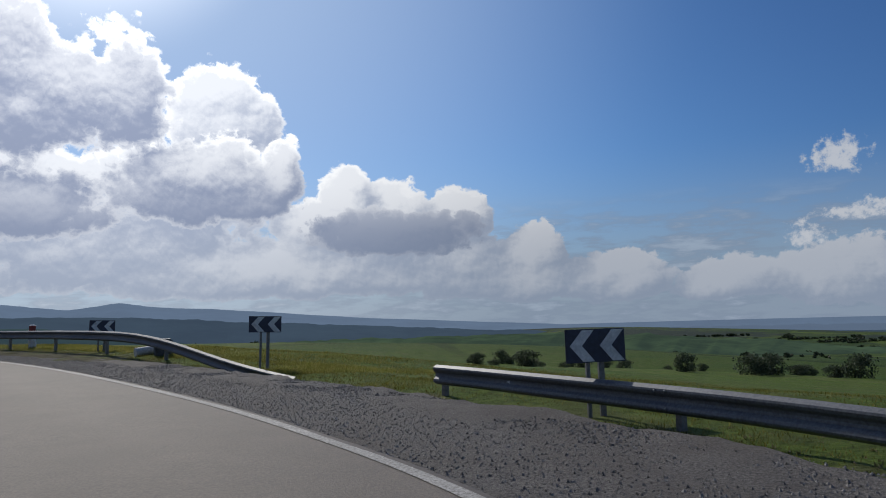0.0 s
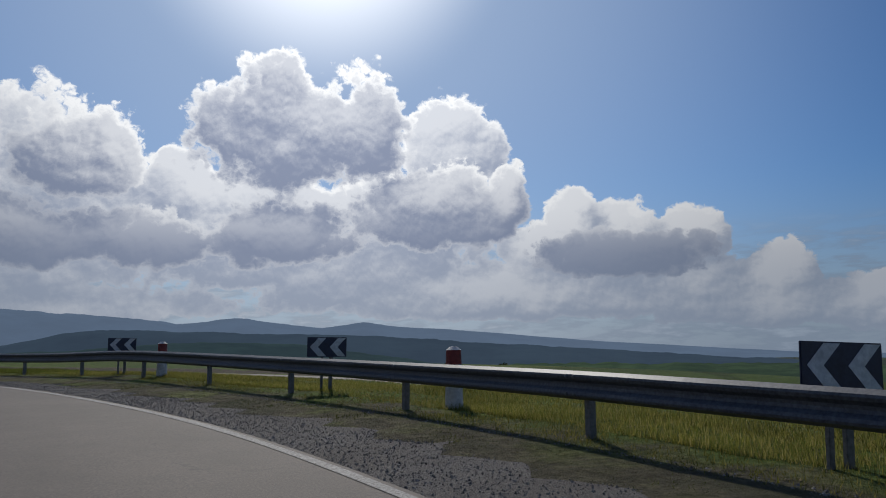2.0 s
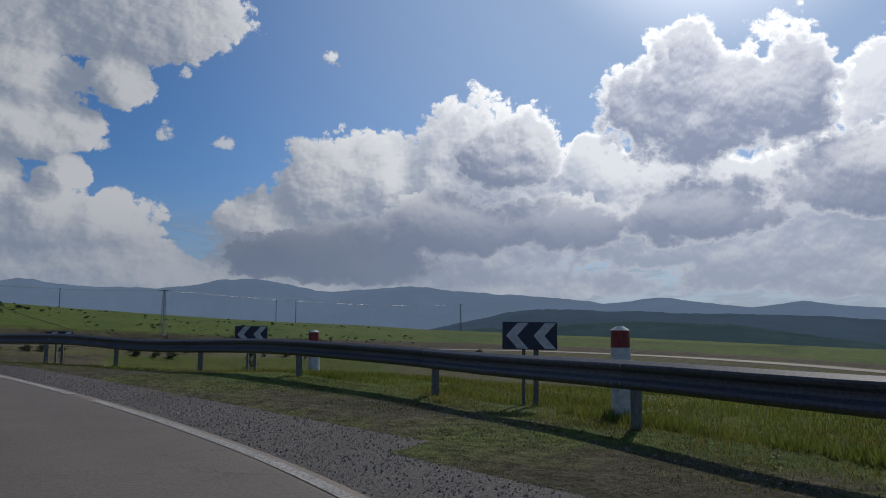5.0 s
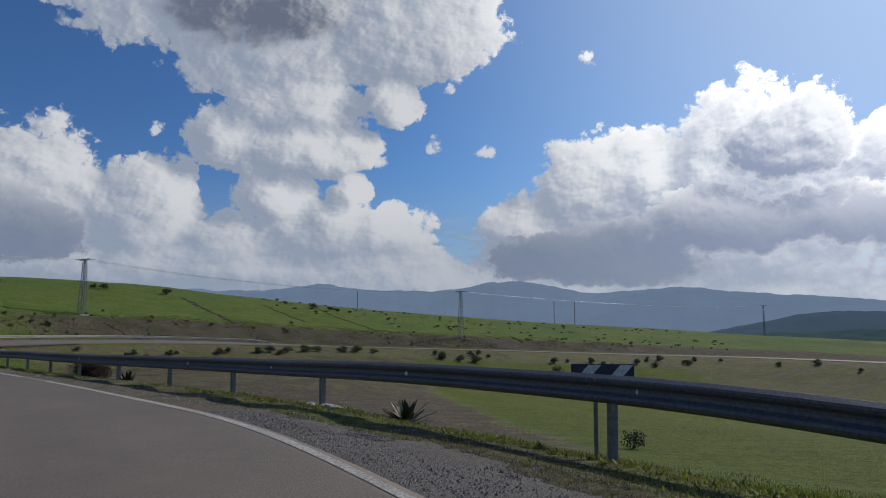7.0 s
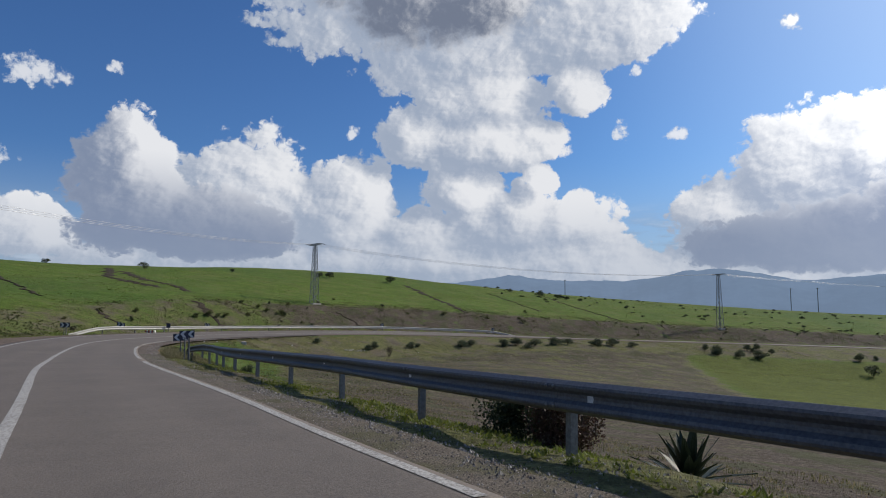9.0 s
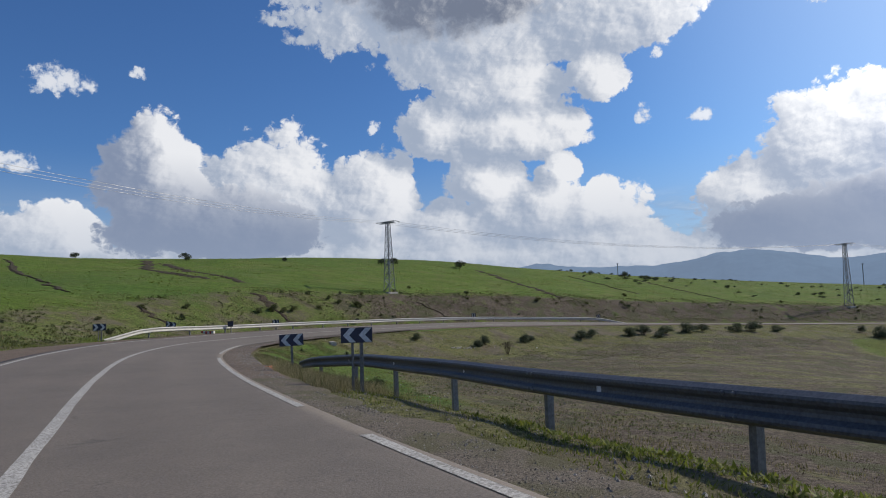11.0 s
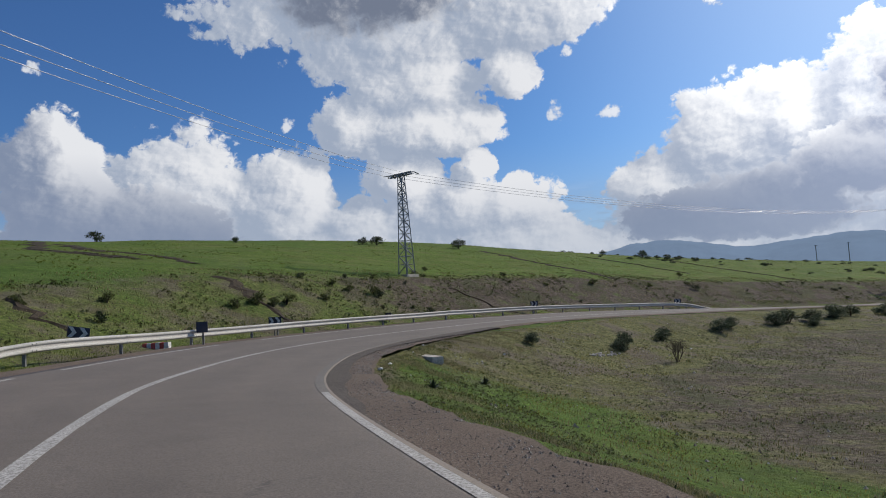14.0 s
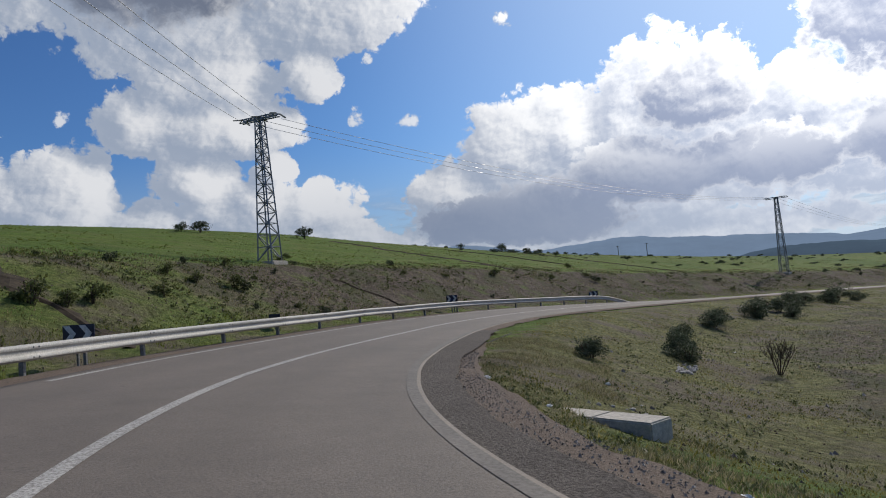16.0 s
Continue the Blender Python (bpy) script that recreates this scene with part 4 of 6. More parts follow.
first_rail_end = s_near(2.15, 5.1)
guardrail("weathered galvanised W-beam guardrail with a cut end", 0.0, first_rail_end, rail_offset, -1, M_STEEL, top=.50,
          posts_at=[first_rail_end - .25 - 3.9 * k for k in range(7)][::-1], reflectors=[first_rail_end - 1.6, first_rail_end - 9])
anchor1, anchor2 = s_near(-23.8, 31.4), s_near(-85.6, 29.0)
rail_posts = [anchor1 + 3.72 * k for k in range(-12, 10) if anchor1 + 3.72 * k < s_near(-57, 37.1)]
rail_posts += sorted(anchor2 + 3.5 * k for k in range(-9, 9) if anchor2 + 3.75 * k > rail_posts[-1] + 2.5)
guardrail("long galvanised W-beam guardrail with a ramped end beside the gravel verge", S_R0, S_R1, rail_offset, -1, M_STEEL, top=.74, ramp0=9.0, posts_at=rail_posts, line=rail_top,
          reflectors=[s_near(-56, 37.2) + 4 * k for k in range(0, 14)])
S_L0, S_L1 = s_near(-131.5, 20.3), s_near(-169.2, 64)


def left_offset(s):
    return profile(s, (S_L0 - 2, -9.6), (S_L0 + 3, -8.9), (S_L0 + 7, -8.0), (S_L0 + 12, -7.45), (s_near(-150, 30), -7.3), (S_L1, -7.4))


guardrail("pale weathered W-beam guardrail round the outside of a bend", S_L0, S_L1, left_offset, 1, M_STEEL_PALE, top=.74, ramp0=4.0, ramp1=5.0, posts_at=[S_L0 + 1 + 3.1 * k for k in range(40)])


# ---- signs ----
def chevron_sign(label, x, y, top, yaw, flip=False, count=2, w=.8, h=.4, posts=2, lean=0.0, back=False, ground_off=0.0):
    """x, y: the panel's middle; yaw: the way from its left to its right edge as the traffic sees it."""
    g = height(x, y)
    sign = thing("chevron_sign", Matrix.Translation((x, y, g)) @ Matrix.Rotation(radians(yaw), 4, "Z") @ Matrix.Rotation(radians(lean), 4, "Y"), label, "road sign", "chevron signs round the bends")
    zc = top - g - h / 2
    panel = part("panel", box(w, .025, h, (0, 0, zc), .006), M_SIGN, sign)
    part("back_rail", box(w * .92, .03, .035, (0, .03, zc + h * .22), .004), M_SIGN_BACK, sign)
    part("back_rail", box(w * .92, .03, .035, (0, .03, zc - h * .22), .004), M_SIGN_BACK, sign)
    if not back:
        k = -1 if flip else 1
        wide = w / count
        for i in range(count):
            bm = bmesh.new()
            c = -w / 2 + wide * (i + .5)
            a, t_ = wide * .36, wide * .40
            hh = h * .47
            pts = [(-a, 0), (-a + wide * .42, hh), (-a + wide * .42 + t_, hh), (-a + t_, 0), (-a + wide * .42 + t_, -hh), (-a + wide * .42, -hh)]
            front = [bm.verts.new((c + k * p, -.0155, zc + q)) for p, q in pts]
            rear = [bm.verts.new((c + k * p, -.011, zc + q)) for p, q in pts]
            for ring in (front, rear):
                bm.faces.new(ring[:4]), bm.faces.new([ring[0], ring[3], ring[4], ring[5]])
            for j in range(6):
                bm.faces.new([front[j], front[(j + 1) % 6], rear[(j + 1) % 6], rear[j]])
            bmesh.ops.recalc_face_normals(bm, faces=bm.faces)
            part("chevron", bm, M_CHEVRON, panel, "pale grey chevron")
    for px in ((-.09, .09) if posts == 2 else (0.0,)):
        bm = bmesh.new()
        size = .075 if px > 0 or posts == 1 else .05
        add_box(bm, px, .065, (zc + h * .4 - .4) / 2, size, .055, zc + h * .4 + .4, .006)
        part("post", bm, M_POST, sign)
    return sign


OUTER = "dark blue sign with two pale chevrons behind the guardrail"
chevron_sign("dark blue sign with two pale chevrons behind a cut guardrail end", 6.85, 4.15, .82, 4, h=.42)
chevron_sign("dark blue sign with two pale chevrons at the ramped rail end", 1.6, 13.5, 1.155, 19, lean=2)
for x, y, top, yaw, ln in ((-4.75, 20.98, 1.23, 22.7, 2.5), (-12.02, 28.3, 1.385, 26.4, 1.0), (-20.62, 33.83, 1.49, 24.5, 0.6), (-29.68, 38.27, 1.43, 36, .8), (-39.45, 41.6, 1.43, 32.8, 1.0), (-48.74, 42.57, 1.365, 43.6, .3), (-57.6, 41.0, 1.2, 58, 0)):
    chevron_sign(OUTER, x, y, top, yaw, lean=ln)
chevron_sign("dark blue sign with two pale chevrons at the guardrail's end", -112.12, 23.92, .33, 91, posts=1, lean=-1.5)
chevron_sign("small dark blue sign with two pale chevrons beside the guardrail", -102.2, 26.0, .70, 88, w=.64, h=.31)
LEFT = "dark blue sign with two pale chevrons behind the pale guardrail"
for x, y, top, yaw, ln in ((-132.6, 10.95, .79, 84, 0), (-150.35, 19.5, .52, 48, 1), (-169.2, 40.2, .27, 26, 0), (-176.7, 58.0, -.54, 20, 0)):
    chevron_sign(LEFT, x, y, top, yaw, flip=True, lean=ln)
chevron_sign("leaning dark sign with two pale chevrons behind the pale guardrail", -142.6, 12.6, .70, 76, flip=True, lean=10)
chevron_sign("back of a small square road sign", -144.6, 16.65, .57, 62, w=.5, h=.42, back=True, posts=1)
chevron_sign("back of a small square road sign", -159.6, 26.6, .25, 40, w=.5, h=.42, back=True, posts=1)


def bollard(x, y, top, label):
    g = height(x, y)
    b = thing("bollard", Matrix.Translation((x, y, g)), label, "bollard", "bollards behind the guardrail")
    hh = top - g
    bm = bmesh.new()
    cone(bm, .155, .125, -.3, hh - .26, 20)
    part("shaft", bm, M_WHITE, b, smooth=False)
    bm = bmesh.new()
    cone(bm, .128, .120, hh - .26, hh - .035, 20)
    part("band", bm, M_RED, b, "dark red painted band")
    bm = bmesh.new()
    cone(bm, .128, .05, hh - .035, hh + .02, 20)
    part("cap", bm, M_WHITE, b, "white domed cap")
    return b


for x, y, top in ((-8.87, 25.53, 1.17), (-18.57, 32.77, 1.34), (-38.0, 41.7, 1.35), (-47.2, 43.35, 1.25)):
    bollard(x, y, top, "white concrete bollard with a dark red band behind the guardrail")


# ---- power line ----
def pylon(x, y, top, yaw, base_w=.98, label="slender steel lattice pylon with a crossarm", arm=1.35):
    g = height(x, y)
    h = top - g
    py = thing("pylon", Matrix.Translation((x, y, g)) @ Matrix.Rotation(radians(yaw), 4, "Z"), label, "pylon", "power line pylons")
    def half(z):
        return base_w / 2 * (1 - z / h) + .19 * z / h
    for sx in (-1, 1):
        for sy in (-1, 1):
            bm = bmesh.new()
            bar(bm, (sx * half(-.3), sy * half(-.3), -.3), (sx * half(h), sy * half(h), h), .075)
            part("leg", bm, M_PYLON, py)
    bm = bmesh.new()
    z, k = .15, 0
    while z < h - .25:
        dz = max(.4, half(z) * 1.55)
        z2 = min(z + dz, h - .05)
        a, b = half(z), half(z2)
        for q in range(4):
            c1 = [(-1, -1), (1, -1), (1, 1), (-1, 1)][q]
            c2 = [(1, -1), (1, 1), (-1, 1), (-1, -1)][q]
            if (k + q) % 2:
                c1, c2 = c2, c1
            bar(bm, (c1[0] * a, c1[1] * a, z), (c2[0] * b, c2[1] * b, z2), .05)
            bar(bm, (c1[0] * b, c1[1] * b, z2), (c2[0] * b, c2[1] * b, z2), .04)
        z, k = z2, k + 1
    part("lattice", bm, M_PYLON, py)
    bm = bmesh.new()
    for sy in (-.19, .19):
        for dz in (0.0, -.17):
            bar(bm, (-arm, sy * (1 if dz == 0 else .7), h + dz), (arm, sy * (1 if dz == 0 else .7), h + dz), .06)
    for k in range(-5, 5):
        bar(bm, (k * arm / 5, -.19, h), ((k + 1) * arm / 5, .19, h), .035)
        bar(bm, (k * arm / 5, -.19, h - .17 * (k % 2)), ((k + 1) * arm / 5, -.19, h - .17 * ((k + 1) % 2)), .035)
    part("crossarm", bm, M_PYLON, py)
    for px in (-arm, 0, arm):
        for sy in (-1, 1):
            bm = bmesh.new()
            bar(bm, (px * .97, sy * .2, h), (px * .97, sy * .75, h - .12), .07)
            part("insulator", bm, M_GLASS_INS, py)
    part("footing", box(base_w + .5, base_w + .5, .5, (0, 0, -.2), .06), M_CONCRETE, py, "pale concrete footing")
    return py, h


P_LINE = [(-84, -21.5, 14.0), (-173.63, 30.74, 11.77), (-191.8, 105.35, 9.17), (-274, 294.8, 10.7)]
yaws = [62, 37, 18, 24]
for (px, py_, pz), yw in zip(P_LINE, yaws):
    pylon(px, py_, pz, yw)


def wire(a, b, sag, name="power_line_wire"):
    cu = bpy.data.curves.new(name, "CURVE")
    cu.dimensions, cu.bevel_depth, cu.bevel_resolution = "3D", .013, 1
    sp = cu.splines.new("POLY")
    n = 24
    sp.points.add(n)
    for k in range(n + 1):
        u = k / n
        p = Vector(a).lerp(Vector(b), u)
        sp.points[k].co = (p.x, p.y, p.z - sag * 4 * u * (1 - u), 1)
    cu.materials.append(M_WIRE)
    return tagged(new(name, cu), "thin bare power line wire hanging between pylons", "wire", "power line wires")


for k in range(3):
    for off in (-1.0, 0.0, 1.0):
        ends = []
        for j, sy in ((k, .75), (k + 1, -.75)):
            a = radians(yaws[j])
            ends.append((P_LINE[j][0] + off * math.cos(a) - sy * math.sin(a), P_LINE[j][1] + off * math.sin(a) + sy * math.cos(a), P_LINE[j][2] - .12))
        wire(ends[0], ends[1], 1.6 if k else 2.6)


def pole(x, y, top, label="slim dark power pole in a field", width=.28):
    g = height(x, y)
    p = thing("power_pole", Matrix.Translation((x, y, g)), label, "power pole", "far power poles")
    bm = bmesh.new()
    cone(bm, width, width * .6, -.5, top - g, 8)
    part("pole", bm, M_PYLON, p)
    part("crossarm", box(1.8, .18, .18, (0, 0, top - g - .3)), M_PYLON, p)
    return p


for x, y, top in ((-372, 250.7, 14.3), (-357.5, 253.8, 14.0), (-398.3, 148.3, 18.7)):
    pole(x, y, top)


# ---- far mountains: a backdrop with its haze painted in as glow ----
def backdrop_material(name, base, haze_glow, strength, scale=.004, patch=.3):
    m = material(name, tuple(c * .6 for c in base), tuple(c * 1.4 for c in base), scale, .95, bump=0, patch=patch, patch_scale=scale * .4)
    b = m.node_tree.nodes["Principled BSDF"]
    # the blue haze of distance is put into the surface as emission
    b.inputs["Emission Color"].default_value = (*haze_glow, 1)
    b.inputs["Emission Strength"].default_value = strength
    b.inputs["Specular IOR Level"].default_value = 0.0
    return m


def range_of_hills(name, radius, depth, az0, az1, envelope, mat, label, seed, floor=-90, rough=.22):
    az = np.radians(np.arange(az0, az1, .12))
    rows = []
    for k, u in enumerate(np.linspace(0, 1, 9)):
        rr = radius - depth * (1 - u)
        shape = math.sin(u * math.pi / 2)
        a = np.degrees(az)
        top = radius * np.tan(np.radians(np.interp(a, [e[0] for e in envelope], [e[1] for e in envelope])))
        bumps = rough * np.maximum(top, 25) * (fbm(a, a * 0 + seed, 9, 5, seed) * 1.2 + fbm(a, a * 0 + seed + u * 2, 2.5, 4, seed + 5) * .75 + fbm(a, a * 0 + u * 3, .8, 3, seed + 7) * .3)
        z = floor + (top + bumps - floor) * shape + 10 * fbm(a * 3, a * 0 + u * 7, 3, 3, seed + 9) * (1 - u)
        rows.append(np.column_stack([-60 - rr * np.sin(az), 30 + rr * np.cos(az), z]))
    n = len(az)
    back = rows[-1].copy()
    back[:, 2] = floor
    back[:, :2] += np.column_stack([-np.sin(az), np.cos(az)]) * 200
    rows.append(back)
    V = np.concatenate(rows)
    F = [(k * n + i, k * n + i + 1, (k + 1) * n + i + 1, (k + 1) * n + i) for k in range(len(rows) - 1) for i in range(n - 1)]
    return tagged(mesh_object(name, V.tolist(), F, mat, smooth=True), label, "mountains", kind="structure")


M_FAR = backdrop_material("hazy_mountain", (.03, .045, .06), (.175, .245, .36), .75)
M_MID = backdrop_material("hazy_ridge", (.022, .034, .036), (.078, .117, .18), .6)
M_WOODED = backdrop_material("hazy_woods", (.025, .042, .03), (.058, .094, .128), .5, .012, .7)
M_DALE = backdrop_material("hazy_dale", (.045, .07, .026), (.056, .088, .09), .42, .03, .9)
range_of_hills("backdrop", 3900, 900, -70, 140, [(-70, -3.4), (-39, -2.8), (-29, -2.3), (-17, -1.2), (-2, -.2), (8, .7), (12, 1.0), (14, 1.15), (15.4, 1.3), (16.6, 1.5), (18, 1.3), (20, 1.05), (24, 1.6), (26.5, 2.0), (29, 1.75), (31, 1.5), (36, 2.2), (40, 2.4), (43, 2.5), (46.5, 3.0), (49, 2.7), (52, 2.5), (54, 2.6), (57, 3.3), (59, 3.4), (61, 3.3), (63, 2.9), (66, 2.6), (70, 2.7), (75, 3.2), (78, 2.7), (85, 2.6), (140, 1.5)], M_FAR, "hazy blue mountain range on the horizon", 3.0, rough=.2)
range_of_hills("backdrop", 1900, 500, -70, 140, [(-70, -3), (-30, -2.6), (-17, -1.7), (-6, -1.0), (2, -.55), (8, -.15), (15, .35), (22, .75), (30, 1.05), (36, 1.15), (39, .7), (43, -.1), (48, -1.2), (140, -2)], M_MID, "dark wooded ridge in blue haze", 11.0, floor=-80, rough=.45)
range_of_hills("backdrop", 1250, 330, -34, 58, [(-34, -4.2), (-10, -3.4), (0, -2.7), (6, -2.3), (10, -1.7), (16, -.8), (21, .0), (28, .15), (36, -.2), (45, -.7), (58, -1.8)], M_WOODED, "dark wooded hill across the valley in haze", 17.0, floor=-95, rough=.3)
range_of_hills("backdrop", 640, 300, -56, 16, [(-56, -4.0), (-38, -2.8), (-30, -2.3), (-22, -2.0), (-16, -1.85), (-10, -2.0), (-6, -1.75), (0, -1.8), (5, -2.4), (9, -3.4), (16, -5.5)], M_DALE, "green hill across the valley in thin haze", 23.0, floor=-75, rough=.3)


# ---- plants ----
def leaf_material(name, colors, translucent=.35, rough=.6):
    """Leaves or blades: each island takes its own tint between the given colours."""
    m = bpy.data.materials.new(name)
    m.use_nodes = True
    t = m.node_tree
    b = t.nodes["Principled BSDF"]
    geo = t.nodes.new("ShaderNodeNewGeometry")
    cr = t.nodes.new("ShaderNodeValToRGB")
    while len(cr.color_ramp.elements) < len(colors):
        cr.color_ramp.elements.new(.5)
    for k, (e, c) in enumerate(zip(cr.color_ramp.elements, colors)):
        e.position, e.color = k / (len(colors) - 1), (*c, 1)
    t.links.new(geo.outputs["Random Per Island"], cr.inputs[0])
    noise_ = node(t, "ShaderNodeTexNoise", Scale=.5, Detail=3.0)
    t.links.new(geo.outputs["Position"], noise_.inputs["Vector"])
    col = mix_color(t, 1.0, cr.outputs[0], math_node(t, "MULTIPLY_ADD", noise_.outputs[0], .9, .55), "MULTIPLY")
    t.links.new(col, b.inputs["Base Color"])
    b.inputs["Roughness"].default_value, b.inputs["Specular IOR Level"].default_value = rough, .25
    tr = t.nodes.new("ShaderNodeBsdfTranslucent")
    t.links.new(col, tr.inputs[0])
    mx = t.nodes.new("ShaderNodeMixShader")
    mx.inputs[0].default_value = translucent
    t.links.new(b.outputs[0], mx.inputs[1]), t.links.new(tr.outputs[0], mx.inputs[2])
    t.links.new(mx.outputs[0], t.nodes["Material Output"].inputs["Surface"])
    return m


M_BLADE = leaf_material("grass_blades", [(.065, .076, .015), (.13, .132, .025), (.21, .195, .043), (.30, .255, .08)], .5)
M_BLADE_GREEN = leaf_material("green_blades", [(.065, .09, .016), (.13, .16, .026), (.20, .225, .045)], .5)
M_MOSS = leaf_material("mossy_blades", [(.05, .065, .02), (.09, .105, .032), (.15, .155, .055), (.2, .185, .08)], .45)
M_WEED = leaf_material("dry_weeds", [(.07, .085, .03), (.14, .14, .06), (.26, .22, .12), (.42, .36, .22)], .4)
M_BLADE_DRY = leaf_material("dry_blades", [(.06, .075, .022), (.12, .12, .042), (.22, .19, .09), (.34, .28, .16)], .45)
# yellow grass, its colours also raised for the sun shining through it
M_BLADE_SUNLIT = leaf_material("sunlit_grass", [(.10, .13, .025), (.18, .19, .04), (.28, .25, .06), (.40, .34, .13)], .6)
M_LEAF_DARK = leaf_material("shrub_leaves", [(.02, .033, .016), (.042, .06, .026), (.075, .095, .042)], .2)
M_LEAF_MID = leaf_material("tree_leaves", [(.034, .05, .028), (.068, .09, .05), (.115, .135, .08)], .35)
M_LEAF_OLIVE = leaf_material("olive_leaves", [(.04, .055, .018), (.085, .105, .032), (.15, .16, .055)], .35)
M_LEAF_RUST = leaf_material("rusty_leaves", [(.05, .03, .022), (.10, .055, .04), (.07, .06, .03)], .2)
M_AGAVE = leaf_material("agave_leaves", [(.02, .032, .02), (.04, .055, .03), (.07, .085, .04)], .1, .45)
M_TWIG = material("twigs", (.05, .04, .03), (.1, .08, .06), 12, .9, bump=.2)
M_STONE = leaf_material("stones", [(.09, .08, .07), (.16, .145, .128), (.24, .22, .195), (.36, .335, .30)], 0.0, .7)
M_CLOD = leaf_material("clods", [(.035, .027, .02), (.075, .058, .044), (.13, .105, .08), (.2, .17, .13)], 0.0, .95)
M_STONE_PALE = material("pale_stones", (.28, .26, .23), (.48, .45, .41), 9, .9, bump=.4, patch=.25, patch_scale=3)

heights = np.vectorize(height)
rng = np.random.default_rng(7)


def blades(name, label, s0, s1, d0, d1, count, h0, h1, width, mat, lean=.5, patchy=.5, seed=0, bias=1.0):
    """A stand of grass along the road; d0 and d1 are offsets (numbers or functions of s)."""
    n = int(count * 1.8)
    s = rng.uniform(s0, s1, n)
    a = d0(s) if callable(d0) else np.full(n, float(d0))
    b = d1(s) if callable(d1) else np.full(n, float(d1))
    d = a + (b - a) * rng.uniform(0, 1, n) ** bias
    p = on_road(s, d)
    dens = fbm(p[:, 0], p[:, 1], 1.4, 3, 40.0 + seed) + .5
    keep = rng.uniform(0, 1, n) < np.clip((dens - .5) * 4 * patchy + .6, .05, 1)
    p, dens = p[keep][:count], dens[keep][:count]
    n = len(p)
    x, y = p[:, 0], p[:, 1]
    z = heights(x, y) - .02
    h = rng.uniform(h0, h1, n) * (.6 + .8 * dens)
    turn = rng.uniform(0, 2 * math.pi, n)
    tip = rng.uniform(0, 2 * math.pi, n)
    wx, wy = np.cos(turn) * width * h / h1, np.sin(turn) * width * h / h1
    ln = rng.uniform(0, lean, n) * h
    V = np.empty((n, 3, 3))
    V[:, 0] = np.column_stack([x - wx, y - wy, z])
    V[:, 1] = np.column_stack([x + wx, y + wy, z])
    V[:, 2] = np.column_stack([x + np.cos(tip) * ln, y + np.sin(tip) * ln, z + h])
    return tri_object(name, V, mat, label, "grass")


def tri_object(name, V, mat, label, category):
    n = len(V)
    me = bpy.data.meshes.new(name)
    me.vertices.add(n * 3)
    me.vertices.foreach_set("co", V.reshape(-1).astype(np.float32))
    me.loops.add(n * 3)
    me.loops.foreach_set("vertex_index", np.arange(n * 3, dtype=np.int32))
    me.polygons.add(n)
    me.polygons.foreach_set("loop_start", np.arange(0, n * 3, 3, dtype=np.int32))
    me.update(calc_edges=True)
    me.materials.append(mat)
    return tagged(new(name, me), label, category, kind="stuff")


S58, S104, S112, S160 = s_near(-58, 37), s_near(-104, 23.5), s_near(-112, 21.5), s_near(-160, 42)
blades("verge_grass", "tufts of yellow-green grass round the guardrail", 3, S58, lambda s: rail_offset(s) - .35, lambda s: rail_offset(s) + 2.4, 140000, .02, .085, .007, M_BLADE, lean=1.0, seed=1)
blades("verge_grass", "short mossy grass between the gravel and the guardrail", 2, S58, lambda s: gravel_edge(s) - 1.0, lambda s: rail_offset(s) + .1, 95000, .012, .045, .010, M_MOSS, seed=2, bias=.6, patchy=1.2, lean=1.2)
blades("field_grass", "green and yellow grass field behind the guardrail", 0, s_near(-52, 37.3), lambda s: rail_offset(s) + 2.0, 26, 150000, .04, .10, .015, M_BLADE, lean=1.0, seed=3, bias=1.6, patchy=.3)
blades("field_grass", "yellow-green grass catching the sun behind the guardrail", s_near(-1, 10), s_near(-30, 34), lambda s: rail_offset(s) + .55, lambda s: rail_offset(s) + 6.5, 130000, .04, .12, .0055, M_BLADE_SUNLIT, lean=.5, seed=21, bias=1.5, patchy=.5)
blades("field_grass", "green grass catching the sun behind the guardrail", s_near(-28, 33.4), s_near(-60, 36.9), lambda s: rail_offset(s) + .5, lambda s: rail_offset(s) + 6, 50000, .05, .15, .010, M_BLADE_GREEN, lean=.7, seed=22, bias=1.4, patchy=.8)
blades("weeds", "tall dry weeds round the guardrail's buried end", s_near(-100, 24.5), s_near(-114, 21.2), lambda s: gravel_edge(s) + .1, 3.3, 26000, .08, .32, .005, M_WEED, lean=1.1, seed=23, patchy=1.4)
blades("verge_grass", "low green weeds under the guardrail", S58 - 8, S112, lambda s: gravel_edge(s) - .1, lambda s: rail_offset(s) + 1.4, 36000, .015, .065, .015, M_BLADE_GREEN, lean=1.3, seed=4, patchy=1.8)
blades("verge_grass", "sparse straw on the verge", S58 - 8, S112, lambda s: gravel_edge(s) - .5, lambda s: rail_offset(s) + .4, 24000, .02, .07, .006, M_BLADE_DRY, seed=14, patchy=.9)
blades("rough_grass", "sparse rough grass on the slope below the guardrail", S58, S112, lambda s: rail_offset(s) + 1.0, 16, 30000, .04, .11, .013, M_BLADE_DRY, seed=5, patchy=1.2)
blades("weeds", "tangle of dry weeds and grass inside the bend", S104, s_near(-150.5, 30.6), lambda s: gravel_edge(s) + .05, 3.4, 80000, .02, .085, .006, M_WEED, lean=1.3, seed=6, patchy=1.3)
blades("weeds", "short green grass on the slope inside the bend", S104, S_P2, lambda s: gravel_edge(s) + .2, 9, 100000, .02, .06, .014, M_BLADE, lean=1.4, seed=7, patchy=1.3)
